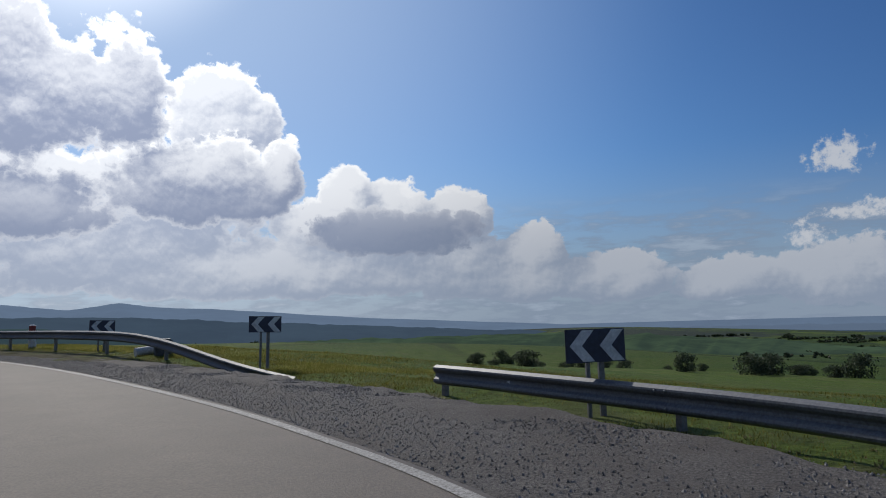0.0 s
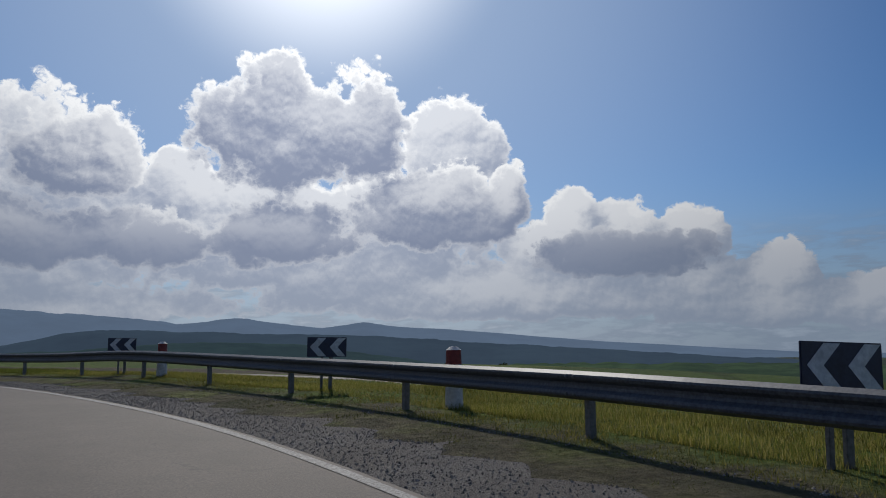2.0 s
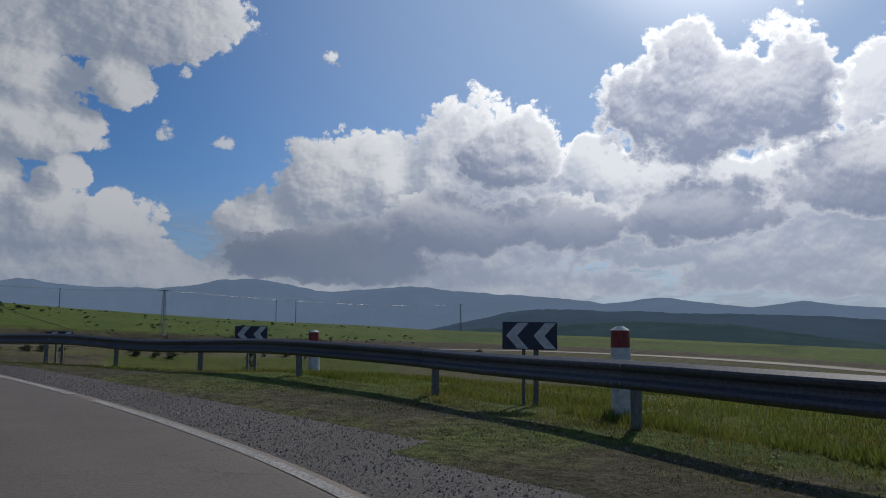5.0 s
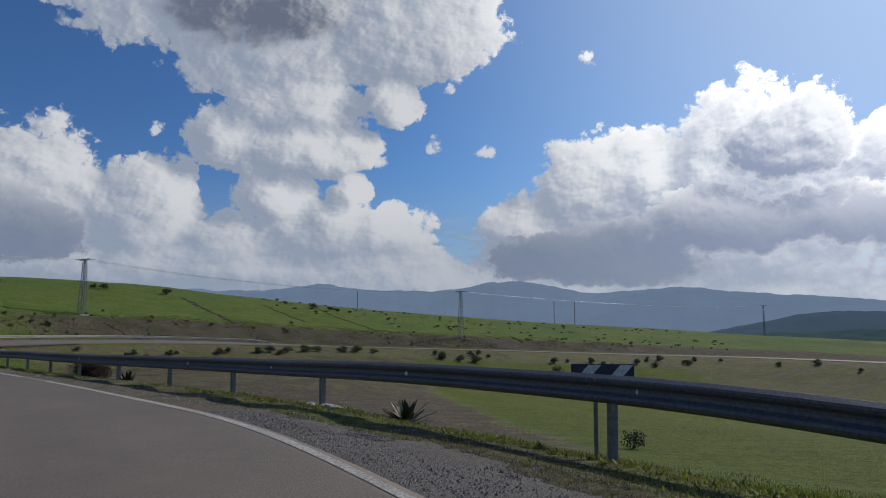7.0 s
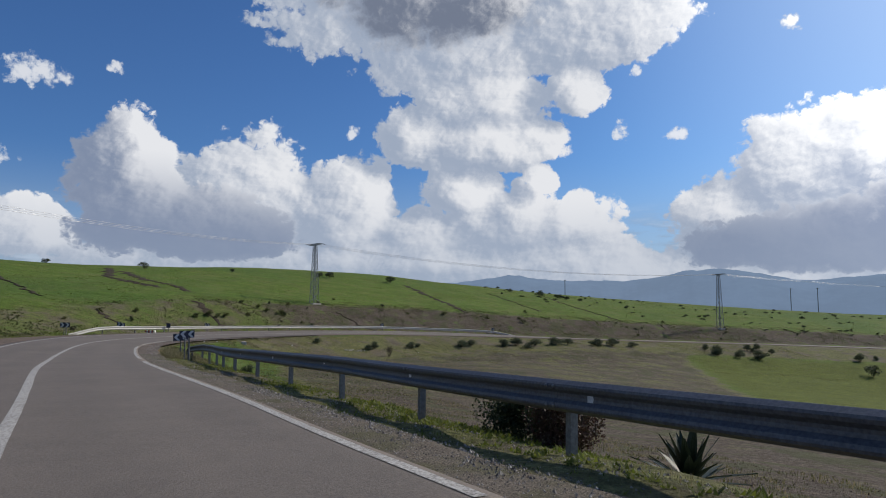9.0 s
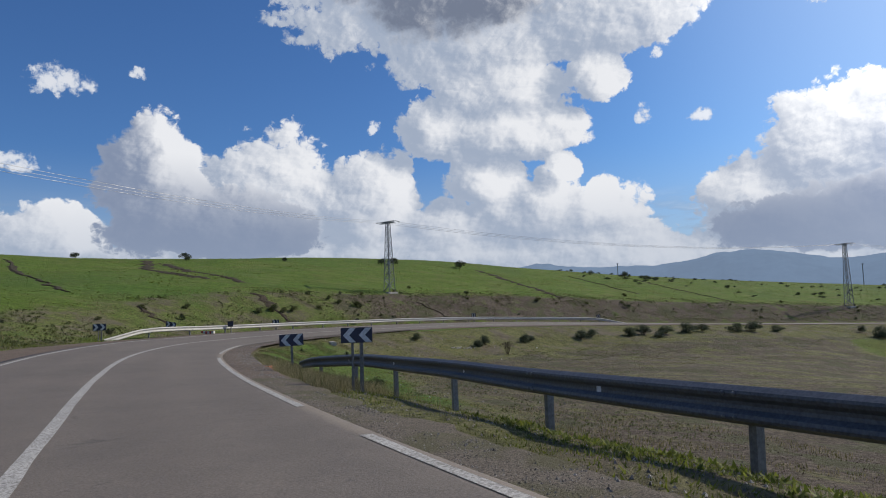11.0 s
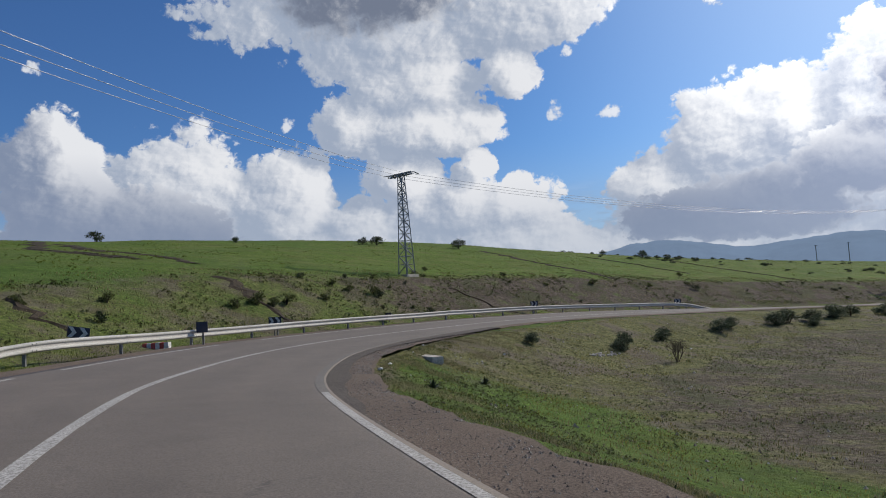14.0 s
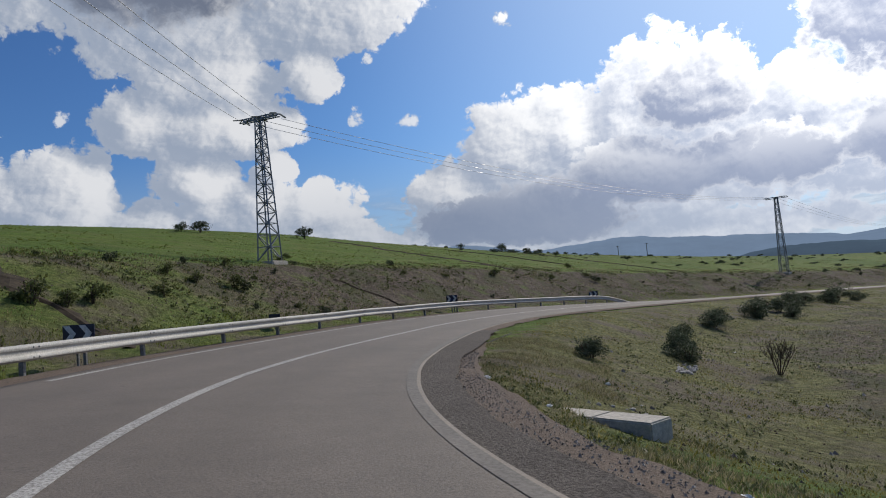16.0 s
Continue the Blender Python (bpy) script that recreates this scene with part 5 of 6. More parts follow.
blades("rough_grass", "sparse dry grass on the earth inside the bend", S112 + 4, S_P2, 5, 22, 30000, .04, .11, .013, M_BLADE_DRY, seed=8, patchy=1.2)
blades("verge_grass", "grass along the far road edge under the guardrail", s_near(-100, 24.5), S_P2, -7.5, -11, 50000, .03, .12, .014, M_BLADE_GREEN, seed=9)
blades("bank_grass", "rough green grass on the road cutting", s_near(-112, 21.5), S_P2 + 30, -10, -20, 50000, .04, .13, .022, M_BLADE_DRY, seed=10, patchy=1.0)


def stones(name, label, s0, s1, d0, d1, count, r0, r1, mat, seed=0, power=3.0):
    s = rng.uniform(s0, s1, count)
    b = d1(s) if callable(d1) else np.full(count, float(d1))
    d0 = d0(s) if callable(d0) else d0
    d = d0 + (b - d0) * rng.uniform(0, 1, count)
    p = on_road(s, d)
    edge_d = gravel_edge(s)
    on_verge = (d > 0) & (d < edge_d - .05)
    z = np.where(on_verge, p[:, 2] - .014 - .05 * (d / np.maximum(edge_d, .2)) ** 2, heights(p[:, 0], p[:, 1]))
    r = r0 + (r1 - r0) * rng.uniform(0, 1, count) ** power
    base = np.array([(1, 0, -.35), (.2, 1, -.35), (-1, .1, -.35), (0, -1, -.35), (.15, .1, .75)], float)
    tri = np.array([(0, 1, 4), (1, 2, 4), (2, 3, 4), (3, 0, 4)])
    V = base[None] * rng.uniform(.6, 1.35, (count, 5, 1)) * r[:, None, None]
    a = rng.uniform(0, 6.28, count)
    ca, sa_ = np.cos(a)[:, None], np.sin(a)[:, None]
    X = V[:, :, 0] * ca - V[:, :, 1] * sa_ + p[:, 0][:, None]
    Y = V[:, :, 0] * sa_ + V[:, :, 1] * ca + p[:, 1][:, None]
    Z = V[:, :, 2] + z[:, None] + r[:, None] * .25
    P = np.stack([X, Y, Z], -1).reshape(-1, 3)
    F = (tri[None] + 5 * np.arange(count)[:, None, None]).reshape(-1, 3)
    me = bpy.data.meshes.new(name)
    me.from_pydata(P.tolist(), [], F.tolist())
    me.materials.append(mat)
    return tagged(new(name, me), label, "gravel", kind="stuff")


stones("loose_gravel", "loose grey stones on the gravel verge", 1, S58 + 4, .14, lambda s: gravel_edge(s) + .1, 105000, .006, .021, M_STONE, power=1.9)
stones("loose_gravel", "loose stones on the reddish verge", S58, s_near(-152, 32), .14, lambda s: np.maximum(gravel_edge(s), .2), 34000, .005, .017, M_STONE, power=2.0)
stones("field_stones", "scattered stones on the slope inside the bend", S112, S_P2, 2.0, 14, 900, .02, .08, M_STONE)
stones("field_stones", "pale stones scattered in the grass", S58, S_P2, 1.6, 9, 110, .02, .06, M_STONE_PALE)


stones("clods", "clods and small stones on the brown earth inside the bend", S112 - 6, S_P2, 2.2, 17, 16000, .01, .035, M_CLOD)
stones("loose_gravel", "small stones scattered under the guardrail", S58, S112, .5, lambda s: rail_offset(s) + .3, 14000, .006, .028, M_STONE)
stones("clods", "clods of earth on the slope below the guardrail", S58, S112, lambda s: rail_offset(s) + .8, 15, 12000, .01, .035, M_CLOD)
stones("clods", "clods and stones on the road cutting", S_BEND - 4, S_P2 + 20, -8.6, -17, 14000, .012, .06, M_CLOD)


def leaf_tufts(name, label, s0, s1, d0, d1, count, size, mat, seed):
    """Small low plants of a few leaves each, in patches."""
    r = np.random.default_rng(seed)
    s, u = r.uniform(s0, s1, count * 2), r.uniform(0, 1, count * 2)
    a = d0(s) if callable(d0) else np.full(len(s), float(d0))
    b = d1(s) if callable(d1) else np.full(len(s), float(d1))
    p = on_road(s, a + (b - a) * u)
    keep = fbm(p[:, 0], p[:, 1], 3.0, 3, seed + 60.0) > -.02
    p = p[keep][:count]
    n, k = len(p), 12
    z = heights(p[:, 0], p[:, 1])
    sz = size * r.uniform(.4, 1.3, (n, 1))
    turn, rise = r.uniform(0, 6.28, (n, k)), r.uniform(.15, 1.3, (n, k))
    ln = sz * r.uniform(.5, 1.1, (n, k))
    dx, dy, dz = np.cos(turn) * np.cos(rise), np.sin(turn) * np.cos(rise), np.sin(rise)
    cx, cy, cz = p[:, :1] + r.normal(0, .3, (n, k)) * sz, p[:, 1:2] + r.normal(0, .3, (n, k)) * sz, z[:, None] - .01
    w = ln * .2
    V = np.empty((n, k, 3, 3))
    V[:, :, 0] = np.stack([cx - np.sin(turn) * w, cy + np.cos(turn) * w, cz + dz * ln * .4], -1)
    V[:, :, 1] = np.stack([cx + np.sin(turn) * w, cy - np.cos(turn) * w, cz + dz * ln * .4], -1)
    V[:, :, 2] = np.stack([cx + dx * ln, cy + dy * ln, cz + dz * ln], -1)
    return tri_object(name, V.reshape(-1, 3, 3), mat, label, "weeds")


leaf_tufts("weeds", "low leafy weeds along the edge of the bend", S104, s_near(-152, 32), lambda s: gravel_edge(s) + .1, 5, 5000, .06, M_LEAF_OLIVE, 1)
leaf_tufts("weeds", "low leafy weeds on the slope inside the bend", S104, S_P2, 3, 15, 6000, .09, M_LEAF_OLIVE, 2)
leaf_tufts("weeds", "low green weeds under the guardrail", S58 - 8, S112, lambda s: rail_offset(s) - .5, lambda s: rail_offset(s) + 1.0, 2600, .09, M_BLADE_GREEN, 3)
leaf_tufts("weeds", "tangled green plants on the road cutting", S_BEND - 4, S_P2 + 40, -10, -18, 8000, .15, M_LEAF_OLIVE, 4)
leaf_tufts("crop_tufts", "tufts of green young crop on the hillside", S_BEND - 30, S_P2 + 40, -17, -58, 12000, .12, M_BLADE_GREEN, 6)
leaf_tufts("weeds", "small weeds in the verge grass", 3, S58, lambda s: gravel_edge(s), lambda s: rail_offset(s) + 2, 2000, .05, M_BLADE_DRY, 5)


def leaf_cloud(n, w, h, size, clumps, seed, flat=.0):
    """n leaves in clumps in a rounded, uneven crown of the given width and height, standing on z = 0."""
    r = np.random.default_rng(seed)
    c = r.normal(0, 1, (clumps, 3))
    c /= np.linalg.norm(c, axis=1)[:, None]
    c *= r.uniform(.35, .8, (clumps, 1))
    c = c * np.array([w / 2, w / 2, h / 2]) + np.array([0, 0, h * .5])
    k = r.integers(0, clumps, n)
    rad = r.uniform(.16, .30, clumps)[k]
    o = r.normal(0, 1, (n, 3))
    o /= np.linalg.norm(o, axis=1)[:, None]
    o *= (r.uniform(0, 1, n) ** .4 * rad)[:, None] * np.array([w, w, h])
    p = c[k] + o
    p[:, 2] = np.maximum(p[:, 2], .02)
    a, b = r.normal(0, 1, (n, 3)), r.normal(0, 1, (n, 3))
    a /= np.linalg.norm(a, axis=1)[:, None]
    b -= a * np.sum(a * b, 1)[:, None]
    b /= np.linalg.norm(b, axis=1)[:, None]
    sz = size * r.uniform(.5, 1.3, n)[:, None]
    V = np.stack([p - a * sz * .5, p + b * sz * .32, p + a * sz * .5, p - b * sz * .32], 1)
    return V.reshape(-1, 3), np.arange(n * 4).reshape(-1, 4)


def bush(name, label, category, m, w, h, leaves, size, mat, seed, stems=7, group="", clumps=14, thick=1.0):
    ob = thing(name, m, label, category, group)
    V, F = leaf_cloud(leaves, w, h, size, clumps, seed)
    mesh_object("foliage", V.tolist(), F.tolist(), mat, ob)
    bm = bmesh.new()
    r = random.Random(seed)
    for k in range(stems):
        a = r.uniform(0, 6.28)
        top = (math.cos(a) * w * .3 * r.random(), math.sin(a) * w * .3 * r.random(), h * r.uniform(.5, .9))
        bar(bm, (top[0] * .15, top[1] * .15, -.12), top, (.012 + .02 * h * .4) * thick)
    part("woody_base", bm, M_TWIG, ob)
    return ob


def put_on_ground(x, y, scale=1.0, turn=0.0, sink=.05, sz=None):
    return Matrix.Translation((x, y, height(x, y) - sink)) @ Matrix.Rotation(turn, 4, "Z") @ Matrix.Diagonal((scale, scale, sz or scale, 1))


# the shrubs inside the bend, below the far leg
INNER = [(-153.3, 41.0, 1.25), (-157.2, 45.6, 1.0), (-158.4, 46.6, .8), (-161.4, 52.6, 1.3), (-162.2, 54.0, 1.1), (-163.2, 58.6, 1.5), (-164.3, 60.5, 1.6), (-163.0, 61.8, 1.2), (-165.0, 63.4, 1.4),
         (-166.0, 66.4, 1.7), (-166.6, 68.5, 1.3), (-167.6, 73.2, 1.6), (-168.6, 76.0, 1.7), (-168.9, 79.0, 1.2), (-150.6, 34.6, .85), (-152.3, 40.2, .9)]
INNER = [(x + 3.2, y - 3.2, sc) for x, y, sc in INNER]
SHRUB = "dark evergreen shrub on the slope inside the bend"
first = bush("shrub", SHRUB, "shrub", put_on_ground(*INNER[0][:2]), 1.25, .92, 2600, .065, M_LEAF_MID, 3, group="shrubs inside the bend")
second = bush("shrub", SHRUB, "shrub", put_on_ground(*INNER[1][:2]), 1.5, .85, 2600, .065, M_LEAF_MID, 4, group="shrubs inside the bend")
for k, (x, y, sc) in enumerate(INNER[2:]):
    copy_thing((first, second)[k % 2], put_on_ground(x, y, sc, k * 1.3, sz=sc * .8))
random.seed(12)
for k in range(26):
    s = random.uniform(S_P2 - 22, S_P2 + 85)
    p = on_road(s, random.uniform(5, 12))
    copy_thing((first, second)[k % 2], put_on_ground(p[0], p[1], random.uniform(.7, 1.7), k * .9))

# by the guardrail on the ravine's edge
bush("shrub", "dark bushy shrub behind the guardrail", "shrub", put_on_ground(-78.8, 34.6), 1.35, .95, 10000, .045, M_LEAF_DARK, 8, clumps=24)
bush("shrub", "rust-coloured shrub behind the guardrail", "shrub", put_on_ground(-77.9, 34.75), 1.0, .75, 8000, .04, M_LEAF_RUST, 9, clumps=22)
bush("shrub", "small dark shrub below the guardrail", "shrub", put_on_ground(-119.5, 27.0), 1.0, .6, 3000, .04, M_LEAF_DARK, 10)
bush("shrub", "dark shrub in the meadow below the road", "shrub", put_on_ground(-74.1, 55.1), 1.3, .9, 600, .09, M_LEAF_DARK, 13)
bush("shrub", "lone dark shrub in the bright meadow", "shrub", put_on_ground(-158, 108), 2.6, 1.8, 900, .16, M_LEAF_DARK, 14)


def dry_bush(x, y, w, h, seed):
    ob = thing("dry_bush", put_on_ground(x, y), "leafless grey dry bush on bare earth", "bush")
    r = random.Random(seed)
    for k in range(9):
        bm = bmesh.new()
        a, out = r.uniform(0, 6.28), r.uniform(.15, .5) * w
        knee = Vector((math.cos(a) * out * .5, math.sin(a) * out * .5, h * r.uniform(.35, .5)))
        bar(bm, (0, 0, -.1), knee, .022)
        for j in range(5):
            mid = knee + Vector((r.gauss(0, .1) * w, r.gauss(0, .1) * w, h * r.uniform(.15, .3)))
            bar(bm, knee, mid, .012)
            for i in range(3):
                bar(bm, mid, mid + Vector((r.gauss(0, .09) * w, r.gauss(0, .09) * w, h * r.uniform(.08, .25))), .006)
        part("branch", bm, M_TWIG, ob)
    return ob


dry_bush(-147.4, 39.2, 1.5, 1.2, 15)


def agave(x, y, size, seed, label="dark spiky agave below the guardrail"):
    ob = thing("agave", put_on_ground(x, y, sink=.03), label, "agave")
    r = random.Random(seed)
    for k in range(46):
        bm = bmesh.new()
        a, up = r.uniform(0, 6.28), r.uniform(.2, 1.45)
        ln = size * r.uniform(.7, 1.1)
        dx, dy = math.cos(a), math.sin(a)
        rows = []
        for j, (u, wd) in enumerate(((0, .5), (.35, 1.0), (.7, .62), (1.0, .03))):
            hh = ln * u
            bend = .25 * u * u * ln
            px, pz = math.cos(up) * hh + bend * math.cos(up), math.sin(up) * hh - bend * .5 * math.cos(up)
            w = .10 * size * wd + .004
            rows.append([bm.verts.new((dx * px - dy * q * w, dy * px + dx * q * w, pz - (.018 * size if q == 0 else 0))) for q in (-1, 0, 1)])
        for a1, b1 in zip(rows[:-1], rows[1:]):
            for q in range(2):
                bm.faces.new([a1[q], a1[q + 1], b1[q + 1], b1[q]])
        part("leaf", bm, M_AGAVE, ob)
    return ob


agave(-76.8, 35.75, .62, 2)
agave(-61.4, 39.8, .5, 3)
agave(-136.4, 25.6, .28, 5, "small spiky agave on the slope inside the bend")
agave(-131.8, 22.9, .25, 6, "small spiky agave on the slope inside the bend")

# shrubs on the cutting, along the field's edge and on the ridge
random.seed(21)
bank_a = bush("shrub", "low dark shrub on the road cutting", "shrub", put_on_ground(-157, 19.5), .95, .55, 700, .07, M_LEAF_OLIVE, 31, group="shrubs on the cutting")
bank_b = bush("shrub", "low dark shrub on the road cutting", "shrub", put_on_ground(-165.3, 27.0), .8, .65, 650, .07, M_LEAF_DARK, 32, group="shrubs on the cutting")
for k in range(95):
    s = random.uniform(S_BEND + 12, S_P2 + 70)
    l = random.gauss(9.2, 1.5) if k % 3 else random.uniform(3.5, 9)
    p = on_road(s, -6.8 - l)
    sc = random.uniform(.3, .95) * (1.5 if k % 11 == 0 else 1)
    copy_thing((bank_a, bank_b)[k % 2], put_on_ground(p[0], p[1], sc, k * .7, sz=sc * random.uniform(.7, 1.1)))
for x, y, sc in ((-156.5, 18.6, 1.5), (-158.0, 20.3, 1.3), (-155.2, 17.6, 1.2), (-160.8, 22.9, 1.0), (-165.4, 26.6, 1.3), (-150.5, 12.0, 1.0)):
    copy_thing(bank_a, put_on_ground(x, y, sc, x))
field_a = bush("shrub", "small dark tuft on the green hillside", "shrub", put_on_ground(-205, 110), 1.2, .55, 160, .16, M_LEAF_DARK, 41, stems=3, group="tufts on the far hillside", clumps=6)
for k in range(130):
    y = random.uniform(66, 190)
    x = -190 - random.uniform(3, 44) + (y - 105) * .12
    if y < 92 and x > -206:
        continue
    copy_thing(field_a, put_on_ground(x, y, random.uniform(.4, 1.15), k))


def far_tree(x, y, w, h, seed, label="dark round tree on the skyline"):
    ob = thing("tree", put_on_ground(x, y, sink=.1), label, "tree", "trees on the skyline")
    V, F = leaf_cloud(900, w, h * .9, .17 * w / 2.4, 16, seed)
    V[:, 2] += h * .08
    mesh_object("crown", V.tolist(), F.tolist(), M_LEAF_DARK, ob)
    bm = bmesh.new()
    cone(bm, .05 * w, .03 * w, -.2, h * .45, 7)
    r = random.Random(seed)
    for k in range(5):
        a = r.uniform(0, 6.28)
        bar(bm, (0, 0, h * .3), (math.cos(a) * w * .3, math.sin(a) * w * .3, h * .7), .02 * w)
    part("trunk", bm, M_TWIG, ob)
    return ob


for k, (x, y, w, h) in enumerate(((-208.2, 45, 2.2, 1.7), (-204.2, 31.3, 1.7, 1.2), (-204.8, 33.2, 2.2, 1.3), (-194.4, 2.4, 1.9, 1.3), (-219, 79, 2.2, 1.5), (-220, 72.5, 1.3, 1.0), (-218.5, 83, 1.6, 1.0), (-217.5, 84.5, 1.6, 1.0), (-217, 87.5, 1.2, .9), (-192, -12, 1.6, 1.0), (-200, 16, 1.2, .8))):
    far_tree(x, y, w, h, 50 + k)

# the tree line in the valley beyond the first field
random.seed(33)
valley_tree = bush("tree", "dark bushy tree at the edge of the valley field", "tree", put_on_ground(40, 150), 6.2, 4.4, 1800, .42, M_LEAF_MID, 70, group="trees in the valley", clumps=26)
for k in range(40):
    a, dist = radians(-10 - 27 * (k / 39) ** 1.15 + random.uniform(-1.2, 1.2)), random.uniform(58, 84)
    sc = random.uniform(.22, .46) * (.7 if random.random() < .5 else 1.0)
    copy_thing(valley_tree, put_on_ground(3.8 - math.sin(a) * dist, -4.6 + math.cos(a) * dist, sc, k, .2, sc * random.uniform(.8, 1.25)))


def far_woods():
    """Hedges, lone trees and copses on the hills across the valley."""
    r = np.random.default_rng(77)
    xs, ys, size = [], [], []
    for k in range(80):
        a, dist = radians(r.uniform(-62, 22)), r.uniform(330, 1500)
        cx, cy, turn = 4 - math.sin(a) * dist, math.cos(a) * dist, r.uniform(-.5, .5) - a
        n = int(r.integers(14, 46))
        u = r.uniform(-.5, .5, n) * r.uniform(60, 260)
        v = r.normal(0, 3 if k % 3 else 16, n)
        xs.append(cx + u * math.cos(turn) - v * math.sin(turn)), ys.append(cy + u * math.sin(turn) + v * math.cos(turn)), size.append(r.uniform(2.2, 5.5, n) * (.6 + dist / 1400))
    xs, ys, size = np.concatenate(xs), np.concatenate(ys), np.concatenate(size)
    zs = heights(xs, ys)
    V, F = leaf_cloud(36, 1.0, .8, .46, 7, 5)
    V = V.reshape(-1, 4, 3)
    quads = []
    for x, y, z, w in zip(xs, ys, zs, size):
        a = r.uniform(0, 6.28)
        m = np.array([(math.cos(a), -math.sin(a), 0), (math.sin(a), math.cos(a), 0), (0, 0, r.uniform(.7, 1.2))])
        quads.append((V @ m.T) * w + np.array([x, y, z - .2]))
    P = np.concatenate(quads).reshape(-1, 3)
    ob = mesh_object("far_woods", P.tolist(), np.arange(len(P)).reshape(-1, 4).tolist(), M_LEAF_DARK)
    return tagged(ob, "hedges and dark copses on the far hills", "woods", kind="stuff")


far_woods()

# ---- gullies and tracks on the hillside ----
M_GULLY = material("gully_earth", (.03, .024, .017), (.07, .054, .038), 4, .95, bump=1.0, patch=.4, patch_scale=1.0)


def gully(points, width, label, seed):
    p = np.array(points, float)
    n = int(np.sum(np.linalg.norm(np.diff(p, axis=0), axis=1)) / .5)
    u = np.linspace(0, len(p) - 1, n)
    x, y = np.interp(u, np.arange(len(p)), p[:, 0]), np.interp(u, np.arange(len(p)), p[:, 1])
    jitter = fbm(u * 6, u * 0 + seed, 1.0, 4, seed) * 1.6
    t = np.gradient(np.column_stack([x, y]), axis=0)
    t /= np.linalg.norm(t, axis=1)[:, None] + 1e-9
    nx, ny = -t[:, 1], t[:, 0]
    x, y = x + nx * jitter, y + ny * jitter
    w = width * (.25 + 1.5 * np.abs(fbm(u * 9, u * 0 + 3, 1.0, 3, seed + 4)) * 2)
    V, F = [], []
    for k in range(n):
        for j, q in enumerate((-1, -.4, .4, 1)):
            px, py = x[k] + nx[k] * w[k] * q, y[k] + ny[k] * w[k] * q
            V.append((px, py, height(px, py) + (.03 if abs(q) < 1 else -.02) + .05 * (q == -.4)))
        if k:
            F += [((k - 1) * 4 + j, (k - 1) * 4 + j + 1, k * 4 + j + 1, k * 4 + j) for j in range(3)]
    return tagged(mesh_object("gully", V, F, M_GULLY), label, "gully", kind="structure")


GULLY = "dark eroded gully in the green hillside"
gully([(-186, 1.5), (-180, 4.8), (-175, 7.5), (-172, 12), (-167, 14.5)], 1.35, GULLY, 1)
gully([(-189, -1.5), (-181, .5), (-175, 2.5), (-171, 6.0), (-168, 9.5)], 1.15, GULLY, 2)
gully([(-172, 5.5), (-170, 8.5), (-167.5, 11)], .9, GULLY, 3)
gully([(-176, -14), (-165, -8), (-156, -2), (-150, 3)], .6, GULLY, 4)
gully([(-207, 48), (-198, 50.5), (-190, 53), (-183, 55)], 1.1, GULLY, 5)
gully([(-213, 66), (-203, 68), (-194, 71)], .4, GULLY, 6)
gully([(-219, 80), (-209, 80), (-199, 83), (-192, 86)], .5, GULLY, 7)
gully([(-147, 9), (-145.5, 11), (-144, 13.4)], .5, "dark eroded ditch behind the pale guardrail", 8)
gully([(-160, 16.5), (-157, 19), (-154.5, 21.2)], .7, "dark eroded ditch behind the pale guardrail", 9)
gully([(-172, 34), (-170.5, 36), (-168.8, 38.5)], .3, "dark rill in the road cutting", 10)

# ---- small things ----
def culvert_head():
    g = height(-139.47, 24.55)
    ob = thing("culvert_head", Matrix.Translation((-139.47, 24.55, g)) @ Matrix.Rotation(radians(10), 4, "Z"), "pale concrete culvert head wall in the weeds", "culvert")
    top = max(-1.27 - g, .1)
    for k in (-1, 1):
        part("slab", box(.82, .42, .26, (k * .412, 0, top - .13), .018), M_CONCRETE, ob)
    part("head_wall", box(1.56, .3, .6, (0, .03, top - .54), .02), M_CONCRETE, ob)
    return ob


culvert_head()


def striped_block():
    x, y = -144.55, 14.97
    g = height(x, y)
    ob = thing("kerb_block", Matrix.Translation((x, y, g)) @ Matrix.Rotation(radians(74), 4, "Z"), "concrete block with red and white painted stripes under the guardrail", "concrete block")
    top = -.12 - g
    for k in range(6):
        part("stripe", box(.168, .3, top + .25, (-.42 + .168 * k, 0, (top - .25) / 2), .008), M_RED_LIT if k % 2 == 0 else M_WHITE, ob)
    return ob


striped_block()


def fallen_bollard():
    ob = thing("fallen_bollard", put_on_ground(-2.45, 18.45, sink=0) @ Matrix.Rotation(radians(35), 4, "Z"), "broken white concrete bollard lying in the grass", "bollard")
    bm = bmesh.new()
    cone(bm, .14, .12, -.45, .35, 18)
    bmesh.ops.transform(bm, matrix=Matrix.Translation((0, 0, .13)) @ Matrix.Rotation(radians(84), 4, "Y"), verts=bm.verts)
    part("shaft", bm, M_WHITE, ob)
    ob2 = thing("concrete_stump", put_on_ground(-1.95, 18.0, sink=0), "dark broken concrete stump beside the guardrail", "stump")
    bm = box(.5, .4, .55, (0, 0, .2), .05, Matrix.Rotation(radians(24), 4, "Z"))
    part("stump", bm, M_SIGN_BACK, ob2)


fallen_bollard()


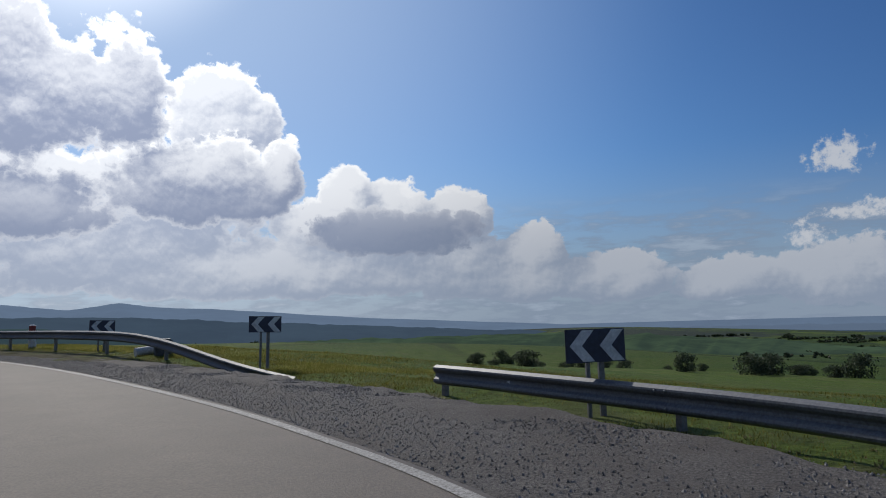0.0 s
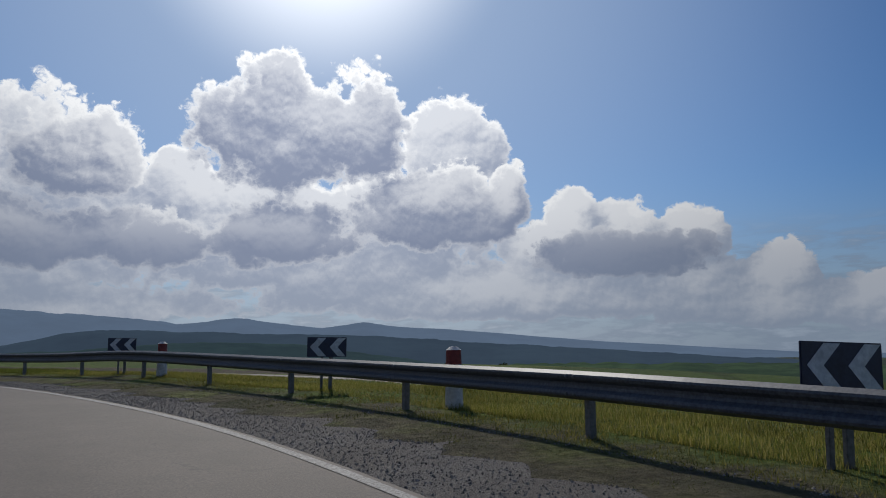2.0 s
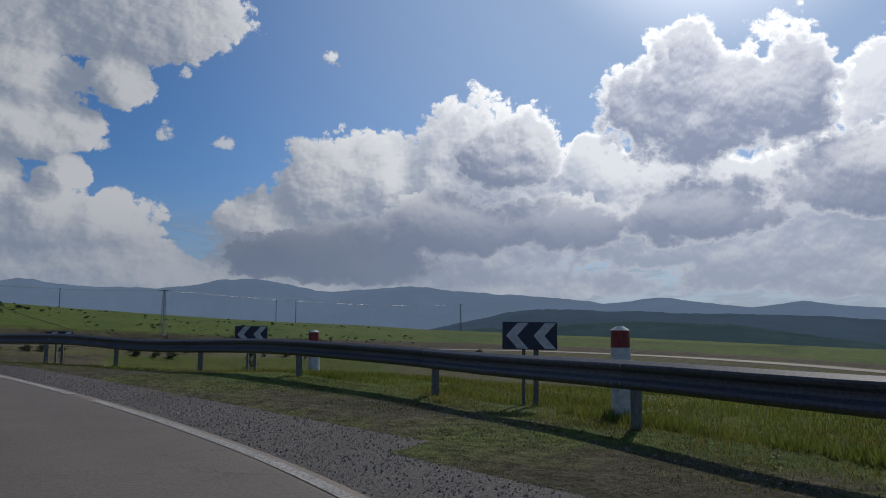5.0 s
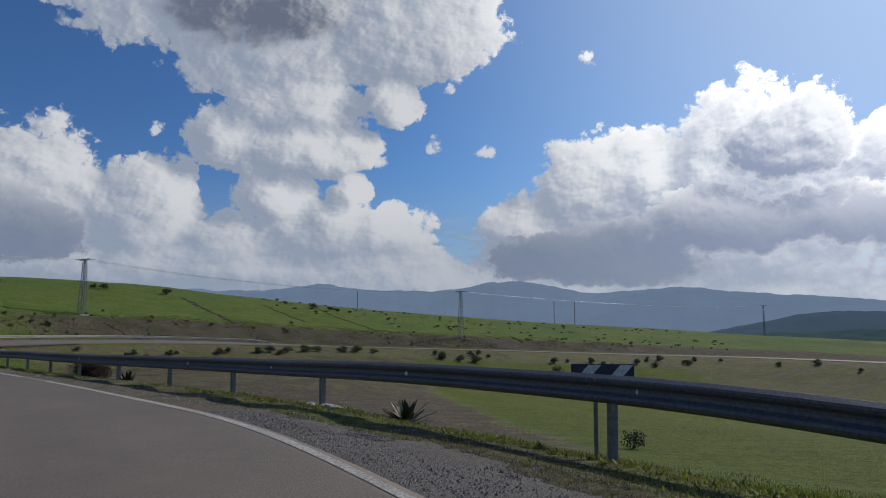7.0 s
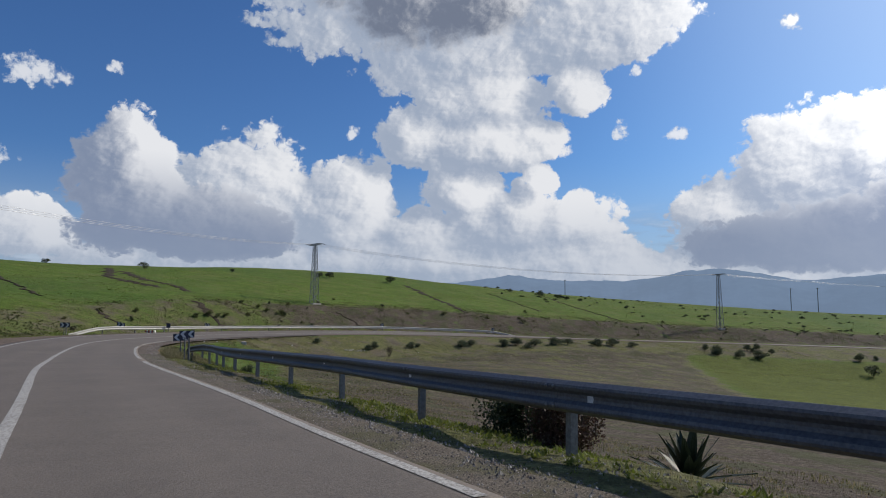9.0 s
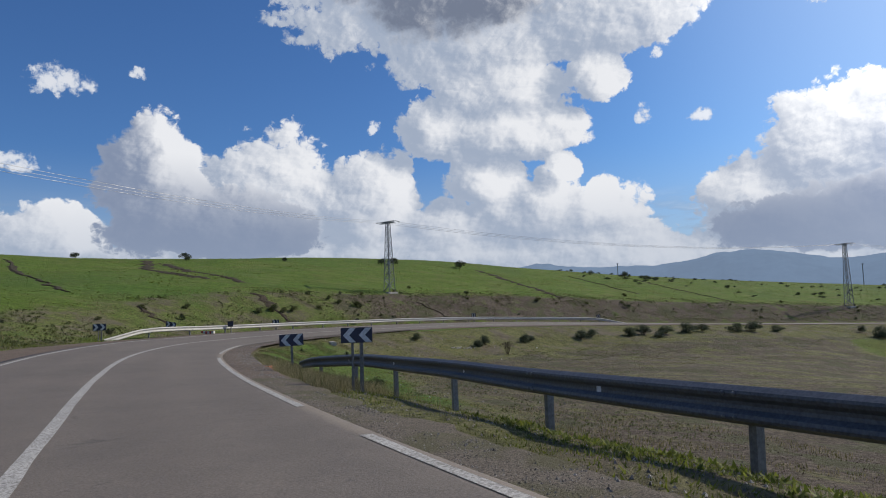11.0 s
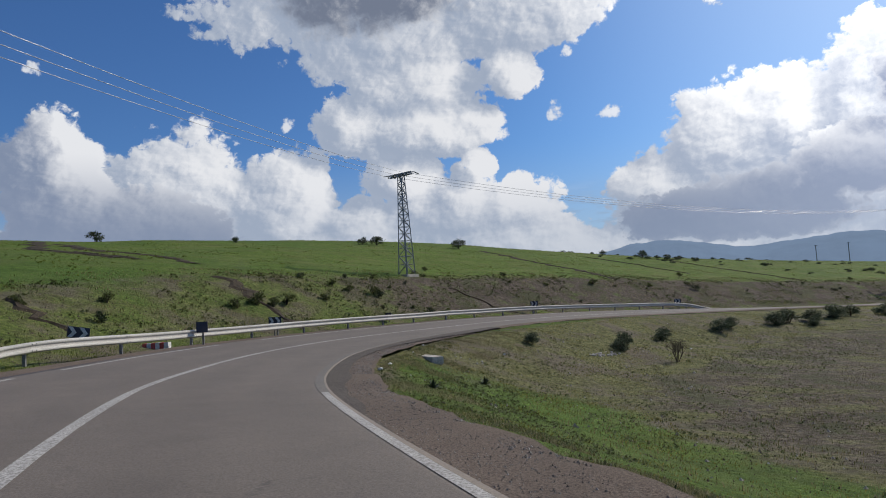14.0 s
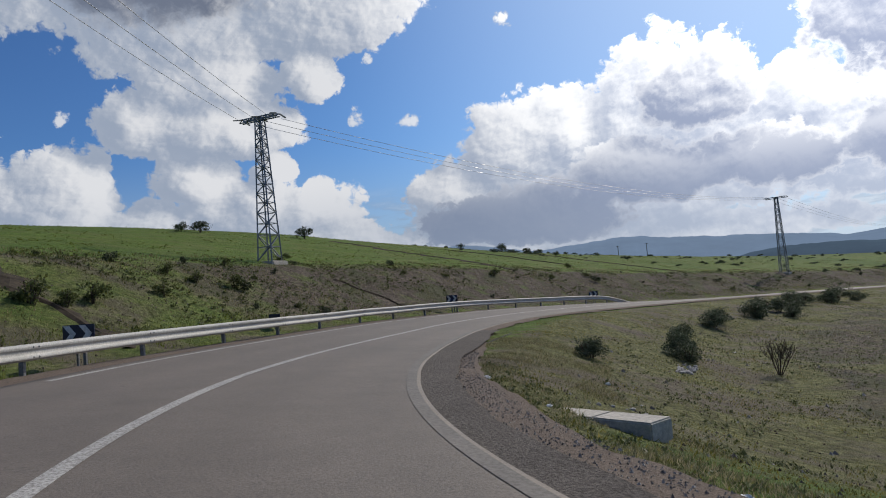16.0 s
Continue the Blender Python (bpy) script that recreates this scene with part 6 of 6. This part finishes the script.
def crumpled(name, label, x, y, size, mat, seed, category="litter", lift=.3):
    bm = bmesh.new()
    bmesh.ops.create_icosphere(bm, subdivisions=3, radius=size)
    for v in bm.verts:
        f = 1 + .55 * noise.noise(v.co * (2.2 / size) + Vector((seed, seed * 2, 0))) + .25 * noise.noise(v.co * (6 / size))
        v.co = Vector((v.co.x * f * 1.2, v.co.y * f, max(-size * .3, v.co.z * f * .62)))
    me = bpy.data.meshes.new(name)
    bm.to_mesh(me), bm.free()
    me.materials.append(mat)
    ob = new(name, me)
    ob.location = (x, y, height(x, y) + size * lift)
    return tagged(ob, label, category)


M_BAG = material("orange_plastic", (.45, .13, .05), (.62, .24, .12), 12, .4, bump=.2, patch=.3, patch_scale=6)
M_PAPER = material("white_plastic", (.6, .6, .58), (.8, .8, .78), 12, .5, bump=.2)
crumpled("plastic_bag", "crumpled orange plastic bag in the weeds", -108.45, 23.6, .17, M_BAG, 1)
random.seed(5)
for k, (x, y, sz) in enumerate(((-107.9, 24.9, .08), (-112.0, 22.9, .06), (-133.3, 21.9, .10), (-142.8, 25.1, .10), (-144.1, 28.9, .09), (-136.0, 22.6, .10), (-109.2, 23.1, .05), (-110.3, 22.7, .04), (-152.0, 43.0, .1), (-139.9, 24.1, .06))):
    crumpled("litter", "small crumpled white plastic litter in the grass", x, y, sz * .6, M_PAPER, 3 + k)


def rubble(name, label, x, y, ln, wd, turn, count, r0, r1, seed):
    ob = thing(name, Matrix.Identity(4), label, "rubble")
    r = random.Random(seed)
    for k in range(count):
        u, v = r.uniform(-.5, .5) * ln, r.gauss(0, .3) * wd
        px, py = x + u * math.cos(turn) - v * math.sin(turn), y + u * math.sin(turn) + v * math.cos(turn)
        size = r.uniform(r0, r1)
        bm = bmesh.new()
        bmesh.ops.create_icosphere(bm, subdivisions=1, radius=size)
        for w in bm.verts:
            w.co = Vector((w.co.x * r.uniform(.7, 1.4), w.co.y * r.uniform(.7, 1.3), w.co.z * r.uniform(.5, .9)))
        bmesh.ops.translate(bm, vec=(px, py, height(px, py) + size * .25), verts=bm.verts)
        part("stone", bm, M_STONE_PALE, ob)
    return ob


rubble("rubble_heap", "line of pale rubble on the slope inside the bend", -147.8, 35.4, 2.6, .4, 2.2, 40, .03, .09, 1)
rubble("rubble_heap", "heap of pale broken stones beside the culvert", -141.4, 26.6, 1.6, .8, .4, 9, .02, .06, 2)
rubble("rubble_heap", "pale rocks on the edge of the ravine", -70.8, 38.2, 1.2, .5, -.3, 14, .06, .16, 3)
rubble("rubble_heap", "pale rocks in the grass below the guardrail", -62.8, 38.9, 1.2, .5, -.2, 12, .04, .11, 4)
